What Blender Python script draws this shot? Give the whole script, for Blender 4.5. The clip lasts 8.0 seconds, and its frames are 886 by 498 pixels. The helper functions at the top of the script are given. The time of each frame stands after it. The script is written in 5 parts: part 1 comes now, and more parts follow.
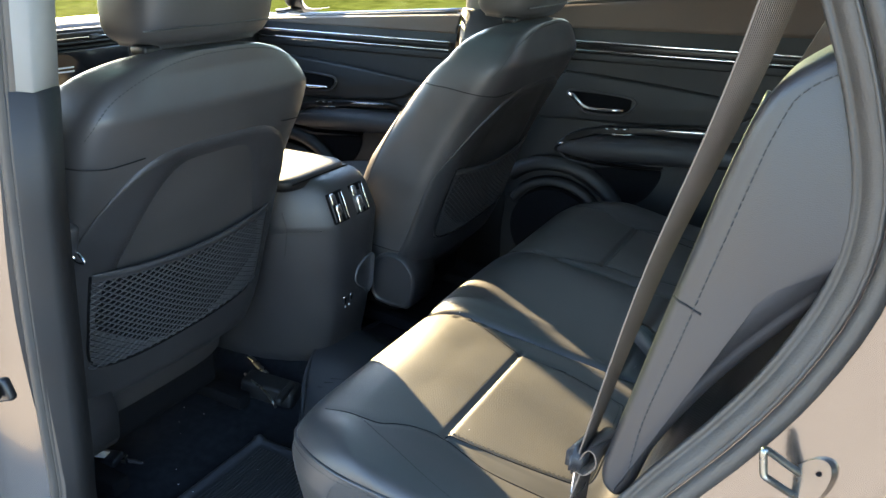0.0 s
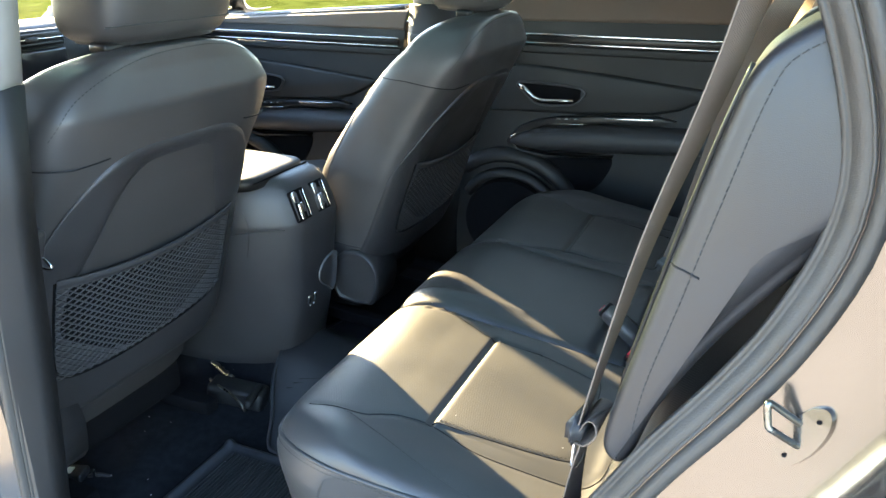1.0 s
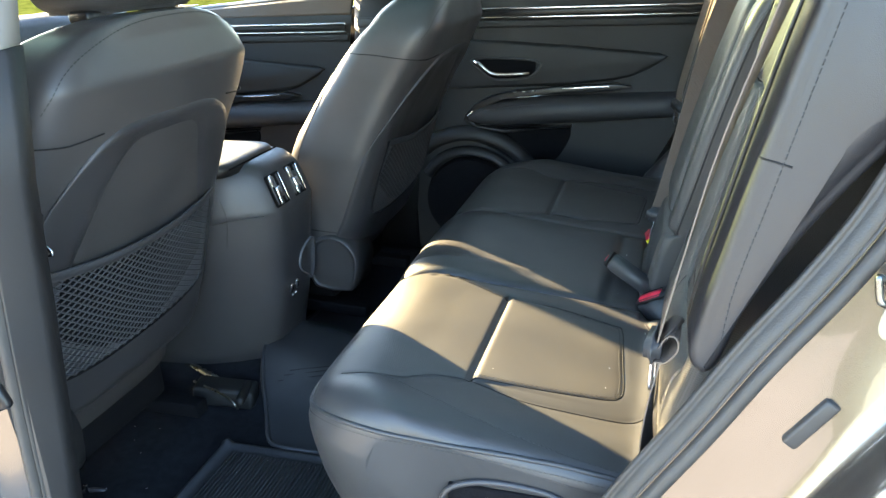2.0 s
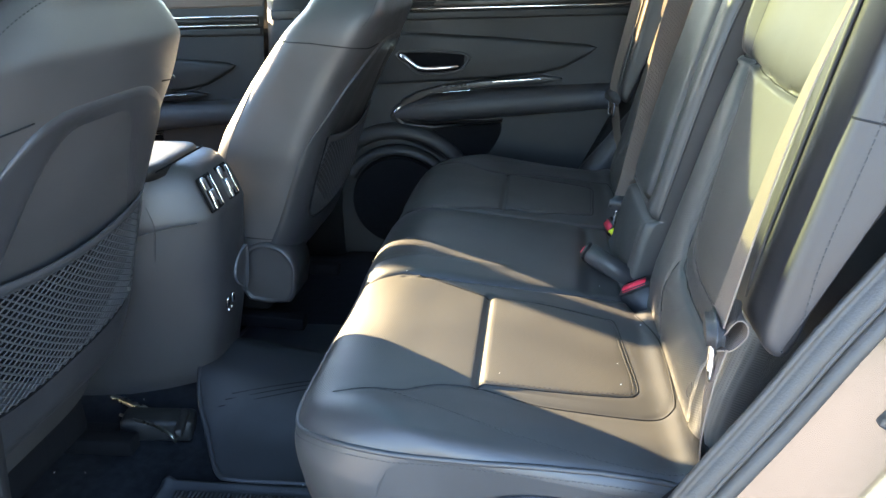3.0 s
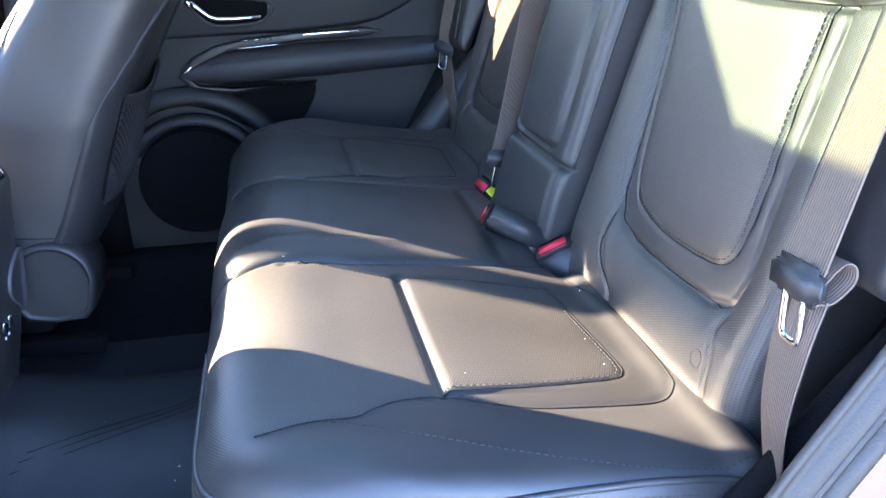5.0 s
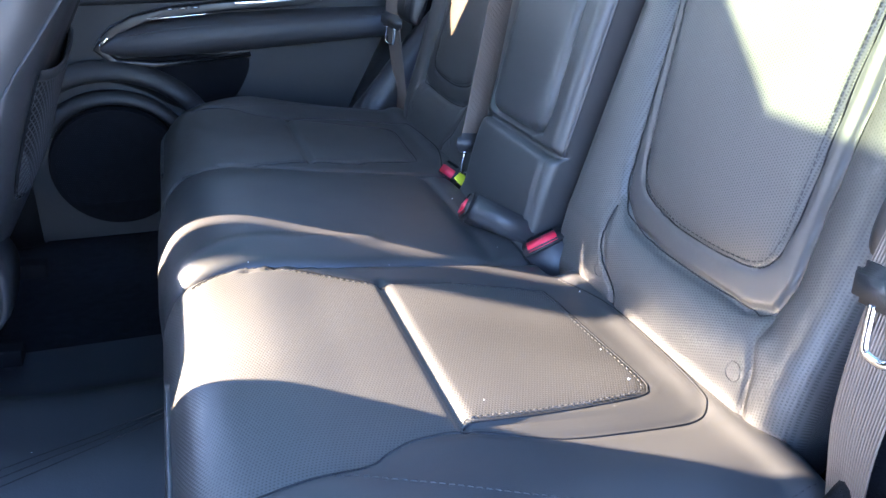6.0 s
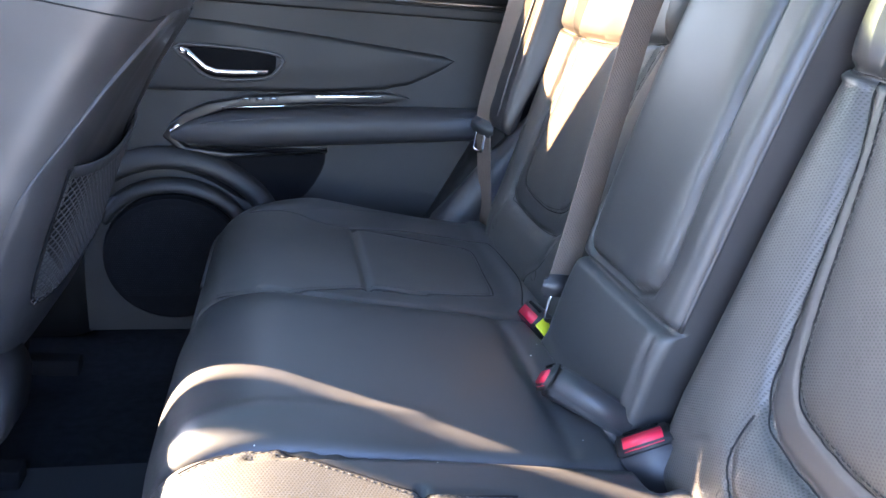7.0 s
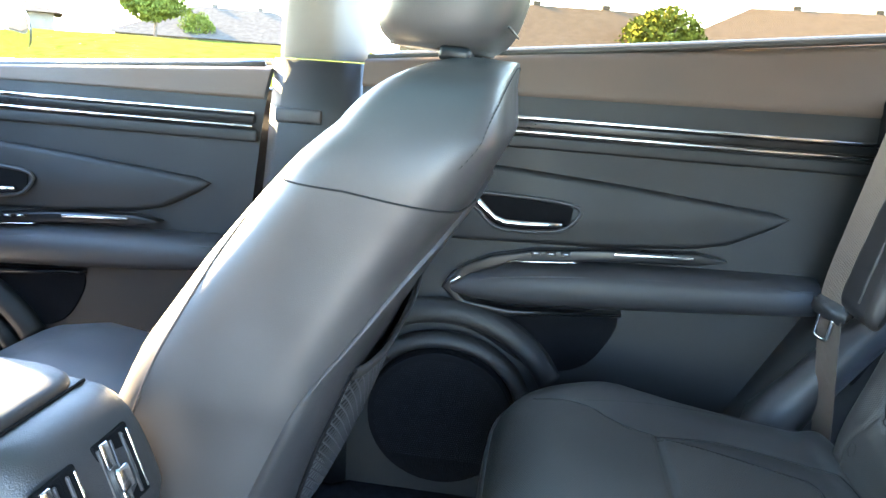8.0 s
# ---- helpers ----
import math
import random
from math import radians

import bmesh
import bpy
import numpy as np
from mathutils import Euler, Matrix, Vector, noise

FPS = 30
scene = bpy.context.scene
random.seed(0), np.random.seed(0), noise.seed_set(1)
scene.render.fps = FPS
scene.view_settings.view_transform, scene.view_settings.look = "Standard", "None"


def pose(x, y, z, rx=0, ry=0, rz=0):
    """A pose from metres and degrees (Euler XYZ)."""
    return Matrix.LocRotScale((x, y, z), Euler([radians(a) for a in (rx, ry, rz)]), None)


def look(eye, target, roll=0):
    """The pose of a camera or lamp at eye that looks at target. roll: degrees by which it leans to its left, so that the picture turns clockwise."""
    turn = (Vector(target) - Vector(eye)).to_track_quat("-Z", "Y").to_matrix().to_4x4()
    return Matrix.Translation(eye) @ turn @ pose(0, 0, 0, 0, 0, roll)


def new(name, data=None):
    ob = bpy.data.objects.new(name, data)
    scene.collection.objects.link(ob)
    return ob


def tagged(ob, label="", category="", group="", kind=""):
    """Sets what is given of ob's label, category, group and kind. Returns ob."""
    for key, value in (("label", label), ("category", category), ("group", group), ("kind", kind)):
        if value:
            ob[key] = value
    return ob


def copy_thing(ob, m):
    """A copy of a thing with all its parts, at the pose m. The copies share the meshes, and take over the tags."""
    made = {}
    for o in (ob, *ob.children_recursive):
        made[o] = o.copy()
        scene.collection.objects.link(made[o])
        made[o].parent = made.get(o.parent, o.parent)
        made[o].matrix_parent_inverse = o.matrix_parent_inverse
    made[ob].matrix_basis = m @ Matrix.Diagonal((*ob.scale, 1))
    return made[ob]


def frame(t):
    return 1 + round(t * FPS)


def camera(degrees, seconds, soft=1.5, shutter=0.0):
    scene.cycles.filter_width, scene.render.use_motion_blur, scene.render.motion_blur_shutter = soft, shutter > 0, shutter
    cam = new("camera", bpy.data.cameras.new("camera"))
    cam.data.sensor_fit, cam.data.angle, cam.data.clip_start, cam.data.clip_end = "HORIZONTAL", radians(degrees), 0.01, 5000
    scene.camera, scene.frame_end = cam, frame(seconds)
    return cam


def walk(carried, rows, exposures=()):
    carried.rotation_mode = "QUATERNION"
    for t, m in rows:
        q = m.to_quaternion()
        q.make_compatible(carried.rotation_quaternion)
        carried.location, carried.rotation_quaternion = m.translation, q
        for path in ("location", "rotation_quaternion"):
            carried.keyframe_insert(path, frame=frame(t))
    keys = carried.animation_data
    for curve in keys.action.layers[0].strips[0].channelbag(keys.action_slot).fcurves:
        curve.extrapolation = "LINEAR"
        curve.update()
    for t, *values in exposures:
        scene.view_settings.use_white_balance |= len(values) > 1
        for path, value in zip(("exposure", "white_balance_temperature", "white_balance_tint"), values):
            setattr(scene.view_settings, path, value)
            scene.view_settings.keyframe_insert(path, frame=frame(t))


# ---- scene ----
cam = camera(61.7, 8.0)

PATH = [
    (0, (0.37, -1.204, 1.321), (-0.529, 0.415, 0.567), 0.7),
    (0.5, (0.354, -1.218, 1.322), (-0.483, 0.435, 0.57), 0.5),
    (1, (0.33, -1.239, 1.307), (-0.427, 0.452, 0.556), -0.1),
    (1.5, (0.26, -1.279, 1.281), (-0.399, 0.453, 0.529), -1.0),
    (1.7, (0.237, -1.299, 1.26), (-0.387, 0.449, 0.515), -1.9),
    (3, (0.034, -1.242, 1.188), (-0.212, 0.604, 0.459), -2.0),
    (3.5, (-0.02, -1.202, 1.174), (-0.138, 0.657, 0.446), -1.5),
    (4, (-0.061, -1.158, 1.161), (-0.058, 0.7, 0.422), -0.9),
    (4.5, (-0.116, -1.094, 1.132), (0.088, 0.739, 0.357), -0.3),
    (4.7, (-0.134, -1.065, 1.109), (0.156, 0.758, 0.337), -0.2),
    (6, (-0.215, -0.902, 1.077), (0.408, 0.802, 0.235), 2.0),
    (6.5, (-0.175, -0.827, 1.089), (0.4, 0.916, 0.294), 3.8),
    (7, (-0.146, -0.703, 1.085), (0.277, 1.14, 0.435), 4.8),
    (7.5, (-0.196, -0.558, 1.115), (-0.024, 1.351, 0.546), 3.4),
    (7.8, (-0.219, -0.486, 1.149), (-0.275, 1.445, 0.631), 3.2),
    (8, (-0.228, -0.462, 1.161), (-0.456, 1.466, 0.684), 4.2),
]
walk(cam, [(t, look(eye, target, roll)) for t, eye, target, roll in PATH], [(0, 3.75, 7000, 12), (0.5, 4.12, 6850, 10), (1.5, 4.25, 7250, 10), (3.5, 4.4, 6500, 16), (4.5, 4.55, 6000, 22), (6, 4.8, 5600, 25), (6.5, 4.82, 5650, 25), (7, 5.2, 6200, 28), (7.5, 5.5, 7600, 36), (8, 5.52, 6650, 12)])
from mathutils.bvhtree import BVHTree

# ---- world, sun and exposure ----
SUN_AZ, SUN_EL = 30.2, 20.5        # degrees from straight ahead of the car to its right, degrees up
world = bpy.data.worlds.new("world")
scene.world = world
world.use_nodes = True
wn = world.node_tree.nodes
sky = wn.new("ShaderNodeTexSky")
sky.sky_type, sky.sun_disc, sky.dust_density, sky.ozone_density = "NISHITA", False, 0.4, 3.0
sky.sun_elevation, sky.sun_rotation = radians(SUN_EL), radians(270 + SUN_AZ)
wn["Background"].inputs[1].default_value = 0.14
world.node_tree.links.new(sky.outputs[0], wn["Background"].inputs[0])
sun = new("sun", bpy.data.lights.new("sun", "SUN"))
sun.data.energy, sun.data.angle, sun.data.color = 4.5, radians(0.5), (1.0, 0.80, 0.50)
to_sun = Vector((-math.cos(radians(SUN_AZ)) * math.cos(radians(SUN_EL)), math.sin(radians(SUN_AZ)) * math.cos(radians(SUN_EL)), math.sin(radians(SUN_EL))))
sun.matrix_world = look(to_sun * 30, (0, 0, 0))


# ---- materials ----
def material(name, base, rough=0.5, metal=0.0, vary=0.15, scale=8.0, grain=0.0, grain_scale=900.0, spec=0.5, rvary=0.08, cell=False, second=None, fine=0.0):
    """A surface with blotchy colour and gloss at one scale and fine relief at another."""
    m = bpy.data.materials.new(name)
    m.use_nodes = True
    n, l = m.node_tree.nodes, m.node_tree.links
    b = n["Principled BSDF"]
    b.inputs["Metallic"].default_value = metal
    b.inputs["Specular IOR Level"].default_value = spec
    tc = n.new("ShaderNodeTexCoord")
    big = n.new("ShaderNodeTexNoise")
    big.inputs["Scale"].default_value, big.inputs["Detail"].default_value = scale, 6
    l.new(tc.outputs["Object"], big.inputs["Vector"])
    mix = n.new("ShaderNodeMix")
    mix.data_type = "RGBA"
    dark = [c * (1 - vary) for c in base]
    light = second or [min(1, c * (1 + vary)) for c in base]
    mix.inputs[6].default_value, mix.inputs[7].default_value = (*dark, 1), (*light, 1)
    ramp = n.new("ShaderNodeMapRange")
    ramp.inputs[1].default_value, ramp.inputs[2].default_value = 0.3, 0.7
    l.new(big.outputs[0], ramp.inputs[0])
    l.new(ramp.outputs[0], mix.inputs[0])
    l.new(mix.outputs[2], b.inputs["Base Color"])
    rr = n.new("ShaderNodeMapRange")
    rr.inputs[1].default_value, rr.inputs[2].default_value = 0.3, 0.7
    rr.inputs[3].default_value, rr.inputs[4].default_value = max(0.02, rough - rvary), min(1, rough + rvary)
    l.new(big.outputs[0], rr.inputs[0])
    l.new(rr.outputs[0], b.inputs["Roughness"])
    if grain:
        if cell:
            g = n.new("ShaderNodeTexVoronoi")
            g.feature = "DISTANCE_TO_EDGE"
        else:
            g = n.new("ShaderNodeTexNoise")
            g.inputs["Detail"].default_value = 3
        g.inputs["Scale"].default_value = grain_scale
        l.new(tc.outputs["Object"], g.inputs["Vector"])
        bump = n.new("ShaderNodeBump")
        bump.inputs["Strength"].default_value, bump.inputs["Distance"].default_value = grain, 0.002
        l.new(g.outputs[0], bump.inputs["Height"])
        l.new(bump.outputs[0], b.inputs["Normal"])
    return m


def dotted(name, base, rough, pitch, hole, depth, rows=False, vary=0.12, deep=0.25):
    """Leather or plastic with staggered rows of holes (or ribs) in metres of the mesh's own UV."""
    m = material(name, base, rough, 0, vary, 7.0, 0, spec=0.5)
    n, l = m.node_tree.nodes, m.node_tree.links
    b = n["Principled BSDF"]
    uv = n.new("ShaderNodeUVMap")
    sep = n.new("ShaderNodeSeparateXYZ")
    l.new(uv.outputs[0], sep.inputs[0])

    def op(kind, a, c=None):
        q = n.new("ShaderNodeMath")
        q.operation = kind
        for i, v in enumerate((a, c)):
            if v is None:
                continue
            if isinstance(v, (int, float)):
                q.inputs[i].default_value = v
            else:
                l.new(v, q.inputs[i])
        return q.outputs[0]
    u = op("DIVIDE", sep.outputs[0], pitch)
    v = op("DIVIDE", sep.outputs[1], pitch)
    if rows:
        h = op("SINE", op("MULTIPLY", u, 2 * math.pi))
        height = h
        mask = op("LESS_THAN", h, -0.2)
    else:
        row = op("FLOOR", v)
        odd = op("MULTIPLY", op("MODULO", op("ABSOLUTE", row), 2.0), 0.5)
        fu = op("SUBTRACT", op("FRACT", op("ADD", u, odd)), 0.5)
        fv = op("SUBTRACT", op("FRACT", v), 0.5)
        d = op("SQRT", op("ADD", op("MULTIPLY", fu, fu), op("MULTIPLY", fv, fv)))
        mask = op("LESS_THAN", d, hole)
        height = op("MINIMUM", op("DIVIDE", d, hole * 1.6), 1.0)
    mix = n.new("ShaderNodeMix")
    mix.data_type = "RGBA"
    old = b.inputs["Base Color"].links[0].from_socket
    l.new(old, mix.inputs[6])
    mix.inputs[7].default_value = (*[c * deep for c in base], 1)
    l.new(mask, mix.inputs[0])
    l.new(mix.outputs[2], b.inputs["Base Color"])
    bump = n.new("ShaderNodeBump")
    bump.inputs["Strength"].default_value, bump.inputs["Distance"].default_value = depth, pitch * 0.25
    l.new(height, bump.inputs["Height"])
    l.new(bump.outputs[0], b.inputs["Normal"])
    return m


LEATHER = material("black_leather", (0.048, 0.045, 0.045), 0.40, 0, 0.15, 9, 0.12, 650, cell=True)
LEATHER_SEAT = material("smooth_black_leather", (0.037, 0.036, 0.036), 0.42, 0, 0.15, 7, 0.10, 800, spec=0.5, cell=True)
PERF = dotted("perforated_black_leather", (0.056, 0.053, 0.050), 0.46, 0.0028, 0.27, 0.28, deep=0.48)
HARD = material("grained_black_plastic", (0.032, 0.031, 0.033), 0.40, 0, 0.15, 10, 0.3, 900)
PANEL = material("smooth_grey_plastic", (0.075, 0.075, 0.08), 0.45, 0, 0.12, 12, 0.2, 900)
ARMPAD = material("door_armrest_leatherette", (0.026, 0.025, 0.027), 0.55, 0, 0.12, 9, 0.12, 700, cell=True)
SOFT = material("soft_charcoal_plastic", (0.0080, 0.0075, 0.0081), 0.55, 0, 0.12, 6, 0.3, 1100)
# Brown cast of sun on the rear door, put into the trim colour.
UPPER = material("sun_tinted_door_trim", (0.080, 0.053, 0.040), 0.6, 0, 0.12, 6, 0.3, 1100)
GLOSS = material("piano_black", (0.008, 0.008, 0.009), 0.32, 0, 0.1, 20, 0, rvary=0.05, spec=0.3)
CHROME = material("satin_chrome", (0.75, 0.75, 0.76), 0.18, 1.0, 0.06, 30, 0, rvary=0.06)
STEEL = material("zinc_steel", (0.22, 0.22, 0.20), 0.30, 1.0, 0.15, 60, 0.2, 300)
THREAD = material("grey_thread", (0.032, 0.032, 0.032), 0.9, 0, 0.2, 200)
PIPING = material("seam_piping", (0.030, 0.030, 0.031), 0.45, 0, 0.1, 40)
SIDE_LEATHER = material("side_bolster_leather", (0.020, 0.019, 0.020), 0.42, 0, 0.12, 9, 0.10, 650, cell=True)
SEAM = material("dark_seam", (0.018, 0.018, 0.019), 0.8, 0, 0.1, 40, spec=0.1)
CARPET = material("black_carpet", (0.012, 0.013, 0.016), 0.95, 0, 0.4, 60, 1.0, 700, spec=0.1)
MATM = dotted("ribbed_rubber_mat", (0.030, 0.031, 0.035), 0.55, 0.0075, 0.3, 0.9, rows=True, deep=0.4)
MATS = material("smooth_rubber_mat", (0.032, 0.033, 0.038), 0.55, 0, 0.2, 12, 0.2, 500, spec=0.3)
RUBBER = material("black_rubber_seal", (0.034, 0.031, 0.028), 0.5, 0, 0.2, 25, 0.2, 500, spec=0.5)
NETM = material("black_net", (0.034, 0.034, 0.037), 0.6, 0, 0.2, 60)
BELT = dotted("grey_belt_webbing", (0.15, 0.112, 0.088), 0.6, 0.0026, 0.3, 0.6, rows=True, deep=0.7)
RED = material("red_plastic", (0.62, 0.02, 0.05), 0.35, 0, 0.1, 80)
YELLOW = material("yellow_label", (0.75, 0.72, 0.03), 0.55, 0, 0.1, 60)
LINER = material("light_grey_headliner", (0.24, 0.235, 0.225), 0.9, 0, 0.06, 15, 0.4, 900)
WHITE = material("white_print", (0.8, 0.8, 0.8), 0.6, 0, 0.05, 50)
SCREEN = material("dark_screen_glass", (0.012, 0.013, 0.016), 0.08, 0, 0.1, 5)
# Darkened silver; the peach reflected from sunlit concrete is tinted into the base.
PAINT = material("silver_car_paint", (0.126, 0.108, 0.092), 0.16, 0.75, 0.05, 3, 0.03, 2500)
PAINT.node_tree.nodes["Principled BSDF"].inputs["Coat Weight"].default_value = 0.8
# Near-black for dark parts and for shade in gaps, pockets and recesses.
DARK = material("dark_felt_and_shade", (0.005, 0.005, 0.006), 0.95, 0, 0.3, 60, 0.6, 500, spec=0.1)
CONCRETE = material("concrete", (0.44, 0.42, 0.39), 0.9, 0, 0.12, 1.5, 0.5, 90, spec=0.0)
GRASS = material("lawn", (0.045, 0.055, 0.010), 0.9, 0, 0.35, 3.0, 0.8, 60, second=(0.065, 0.075, 0.016), spec=0.0)
FOLIAGE = material("leaves", (0.095, 0.11, 0.018), 0.7, 0, 0.35, 3.0, second=(0.15, 0.165, 0.035), spec=0.0)
BARK = material("bark", (0.12, 0.09, 0.07), 0.9, 0, 0.3, 12, 0.6, 60, spec=0.0)
SHINGLE = material("roof_shingles", (0.085, 0.068, 0.052), 0.9, 0, 0.2, 4, 0.5, 30, spec=0.0)
STUCCO = material("house_brick", (0.17, 0.14, 0.11), 0.9, 0, 0.15, 3, 0.4, 40, spec=0.0)


def glass_material(name, tint):
    m = bpy.data.materials.new(name)
    m.use_nodes = True
    n, l = m.node_tree.nodes, m.node_tree.links
    n.remove(n["Principled BSDF"])
    out = n["Material Output"]
    clear, gloss, mix = n.new("ShaderNodeBsdfTransparent"), n.new("ShaderNodeBsdfGlossy"), n.new("ShaderNodeMixShader")
    clear.inputs[0].default_value = (*tint, 1)
    gloss.inputs["Roughness"].default_value = 0.02
    mix.inputs[0].default_value = 0.015
    l.new(clear.outputs[0], mix.inputs[1])
    l.new(gloss.outputs[0], mix.inputs[2])
    l.new(mix.outputs[0], out.inputs[0])
    return m


GLASS = glass_material("window_glass", (0.97, 0.98, 0.96))
PRIVACY = glass_material("tinted_rear_window_glass", (0.74, 0.68, 0.58))
ROOFGLASS = glass_material("tinted_roof_glass", (0.165, 0.225, 0.155))


# ---- building helpers ----
SKINS = {}


def drape(ob, points, way, lift=0.0005):
    """Lays points along the direction way onto the skin of a mesh."""
    if ob.name not in SKINS:
        SKINS[ob.name] = BVHTree.FromPolygons([v.co for v in ob.data.vertices], [tuple(f.vertices) for f in ob.data.polygons])
    tree = SKINS[ob.name]
    way = Vector(way).normalized()
    out = []
    for p in points:
        hit, nrm, _, _ = tree.ray_cast(Vector(p) - way * 0.25, way)
        if hit:
            out.append(tuple(hit - way * lift))
    return out


def mesh_ob(name, verts, faces, mat, parent=None, label="", uvs=None, flat=False):
    me = bpy.data.meshes.new(name)
    me.from_pydata([tuple(map(float, v)) for v in verts], [], faces)
    me.validate()
    if not flat:
        me.polygons.foreach_set("use_smooth", [True] * len(me.polygons))
    if uvs is not None:
        lay = me.uv_layers.new(name="UVMap")
        idx = np.empty(len(me.loops), dtype=np.int32)
        me.loops.foreach_get("vertex_index", idx)
        lay.data.foreach_set("uv", np.asarray(uvs, dtype=np.float32)[idx].ravel())
    bm = bmesh.new()
    bm.from_mesh(me)
    bmesh.ops.recalc_face_normals(bm, faces=bm.faces)
    bm.to_mesh(me)
    bm.free()
    me.materials.append(mat)
    ob = new(name, me)
    if parent:
        ob.parent = parent
    if label:
        ob["label"] = label
    return ob


def part(name, bm, mat, parent, label="", flat=False):
    bmesh.ops.recalc_face_normals(bm, faces=bm.faces)
    me = bpy.data.meshes.new(name)
    bm.to_mesh(me)
    bm.free()
    if not flat:
        me.polygons.foreach_set("use_smooth", [True] * len(me.polygons))
    me.materials.append(mat)
    ob = new(name, me)
    ob.parent = parent
    if label:
        ob["label"] = label
    return ob


def thing(name, label, category, at=(0, 0, 0), group="", kind=""):
    e = new(name)
    e.empty_display_size = 0.05
    e.location = at
    return tagged(e, label, category, group, kind)


def settle(ob):
    """Sets the origin of an Empty's parts so that their places stay in world metres."""
    inv = Matrix.Translation(-Vector(ob.location))
    for c in ob.children:
        c.matrix_parent_inverse = inv
    return ob


def quads(nu, nv, close_u=False, close_v=False):
    f = []
    for i in range(nu if close_u else nu - 1):
        for j in range(nv if close_v else nv - 1):
            a, b = i * nv + j, ((i + 1) % nu) * nv + j
            c, d = ((i + 1) % nu) * nv + (j + 1) % nv, i * nv + (j + 1) % nv
            f.append((a, b, c, d))
    return f


def loft(name, rings, mat, parent=None, label="", caps=True, close=False, flat=False):
    """Skin over closed rings of equally many points."""
    n = len(rings[0])
    verts = [p for r in rings for p in r]
    faces = quads(len(rings), n, close, True)
    if caps and not close:
        faces += [tuple(range(n)), tuple(range(len(verts) - n, len(verts)))]
    return mesh_ob(name, verts, faces, mat, parent, label, flat=flat)


def spline(points, n, closed=False):
    """A smooth curve through points, sampled at n even lengths."""
    p = np.array(points, dtype=float)
    if closed:
        p = np.vstack([p[-1:], p, p[:2]])
    else:
        p = np.vstack([2 * p[:1] - p[1:2], p, 2 * p[-1:] - p[-2:-1]])
    out = []
    for i in range(1, len(p) - 2):
        t = np.linspace(0, 1, 24, endpoint=False)[:, None]
        a, b, c, d = p[i - 1], p[i], p[i + 1], p[i + 2]
        out.append(0.5 * (2 * b + (c - a) * t + (2 * a - 5 * b + 4 * c - d) * t ** 2 + (3 * b - a - 3 * c + d) * t ** 3))
    q = np.vstack(out + [p[-2:-1]])
    s = np.r_[0, np.cumsum(np.linalg.norm(np.diff(q, axis=0), axis=1))]
    at = np.linspace(0, s[-1], n, endpoint=not closed)
    return np.stack([np.interp(at, s, q[:, k]) for k in range(q.shape[1])], 1)


def seam_distance(px, py, lines):
    """Distance of points (px, py) to the nearest of the polylines."""
    best = np.full(np.shape(px), 9.0)
    for line in lines:
        q = np.array(line, dtype=float)
        for a, b in zip(q[:-1], q[1:]):
            ab = b - a
            t = np.clip(((px - a[0]) * ab[0] + (py - a[1]) * ab[1]) / max(1e-12, ab @ ab), 0, 1)
            best = np.minimum(best, np.hypot(px - a[0] - t * ab[0], py - a[1] - t * ab[1]))
    return best


def tube(name, points, radius, mat, parent=None, label="", sides=8, closed=False, n=None, flatten=1.0):
    p = spline(points, n or max(8, len(points) * 6), closed) if len(points) > 2 else np.array(points, dtype=float)
    m = len(p)
    rings, up = [], None
    for i in range(m):
        if closed:
            d = p[(i + 1) % m] - p[i - 1]
        else:
            d = p[min(m - 1, i + 1)] - p[max(0, i - 1)]
        d = d / (np.linalg.norm(d) + 1e-9)
        if up is None:
            up = np.cross(d, (0.3, 0.5, 0.8))
        up = up - d * (up @ d)
        up = up / (np.linalg.norm(up) + 1e-9)
        side = np.cross(d, up)
        rings.append([p[i] + radius * (up * math.cos(k * 2 * math.pi / sides) * flatten + side * math.sin(k * 2 * math.pi / sides)) for k in range(sides)])
    return loft(name, rings, mat, parent, label, close=closed)


def rounded_box(name, size, at, mat, parent=None, label="", r=0.006, turn=(0, 0, 0), seg=3, taper=1.0):
    bm = bmesh.new()
    bmesh.ops.create_cube(bm, size=1)
    bmesh.ops.scale(bm, vec=size, verts=bm.verts)
    if taper != 1:
        for v in bm.verts:
            if v.co.z > 0:
                v.co.x *= taper
                v.co.y *= taper
    bmesh.ops.bevel(bm, geom=bm.edges[:], offset=min(r, min(size) * 0.45), segments=seg, affect="EDGES", profile=0.5)
    bmesh.ops.transform(bm, matrix=pose(*at, *turn), verts=bm.verts)
    if parent:
        return part(name, bm, mat, parent, label)
    me = bpy.data.meshes.new(name)
    bmesh.ops.recalc_face_normals(bm, faces=bm.faces)
    bm.to_mesh(me)
    bm.free()
    me.polygons.foreach_set("use_smooth", [True] * len(me.polygons))
    me.materials.append(mat)
    ob = new(name, me)
    if label:
        ob["label"] = label
    return ob


def ellipse_ring(cx, cy, z, rx, ry, n=40, power=2.6):
    out = []
    for k in range(n):
        a = 2 * math.pi * k / n
        c, s = math.cos(a), math.sin(a)
        out.append((cx + rx * math.copysign(abs(c) ** (2 / power), c), cy + ry * math.copysign(abs(s) ** (2 / power), s), z))
    return out


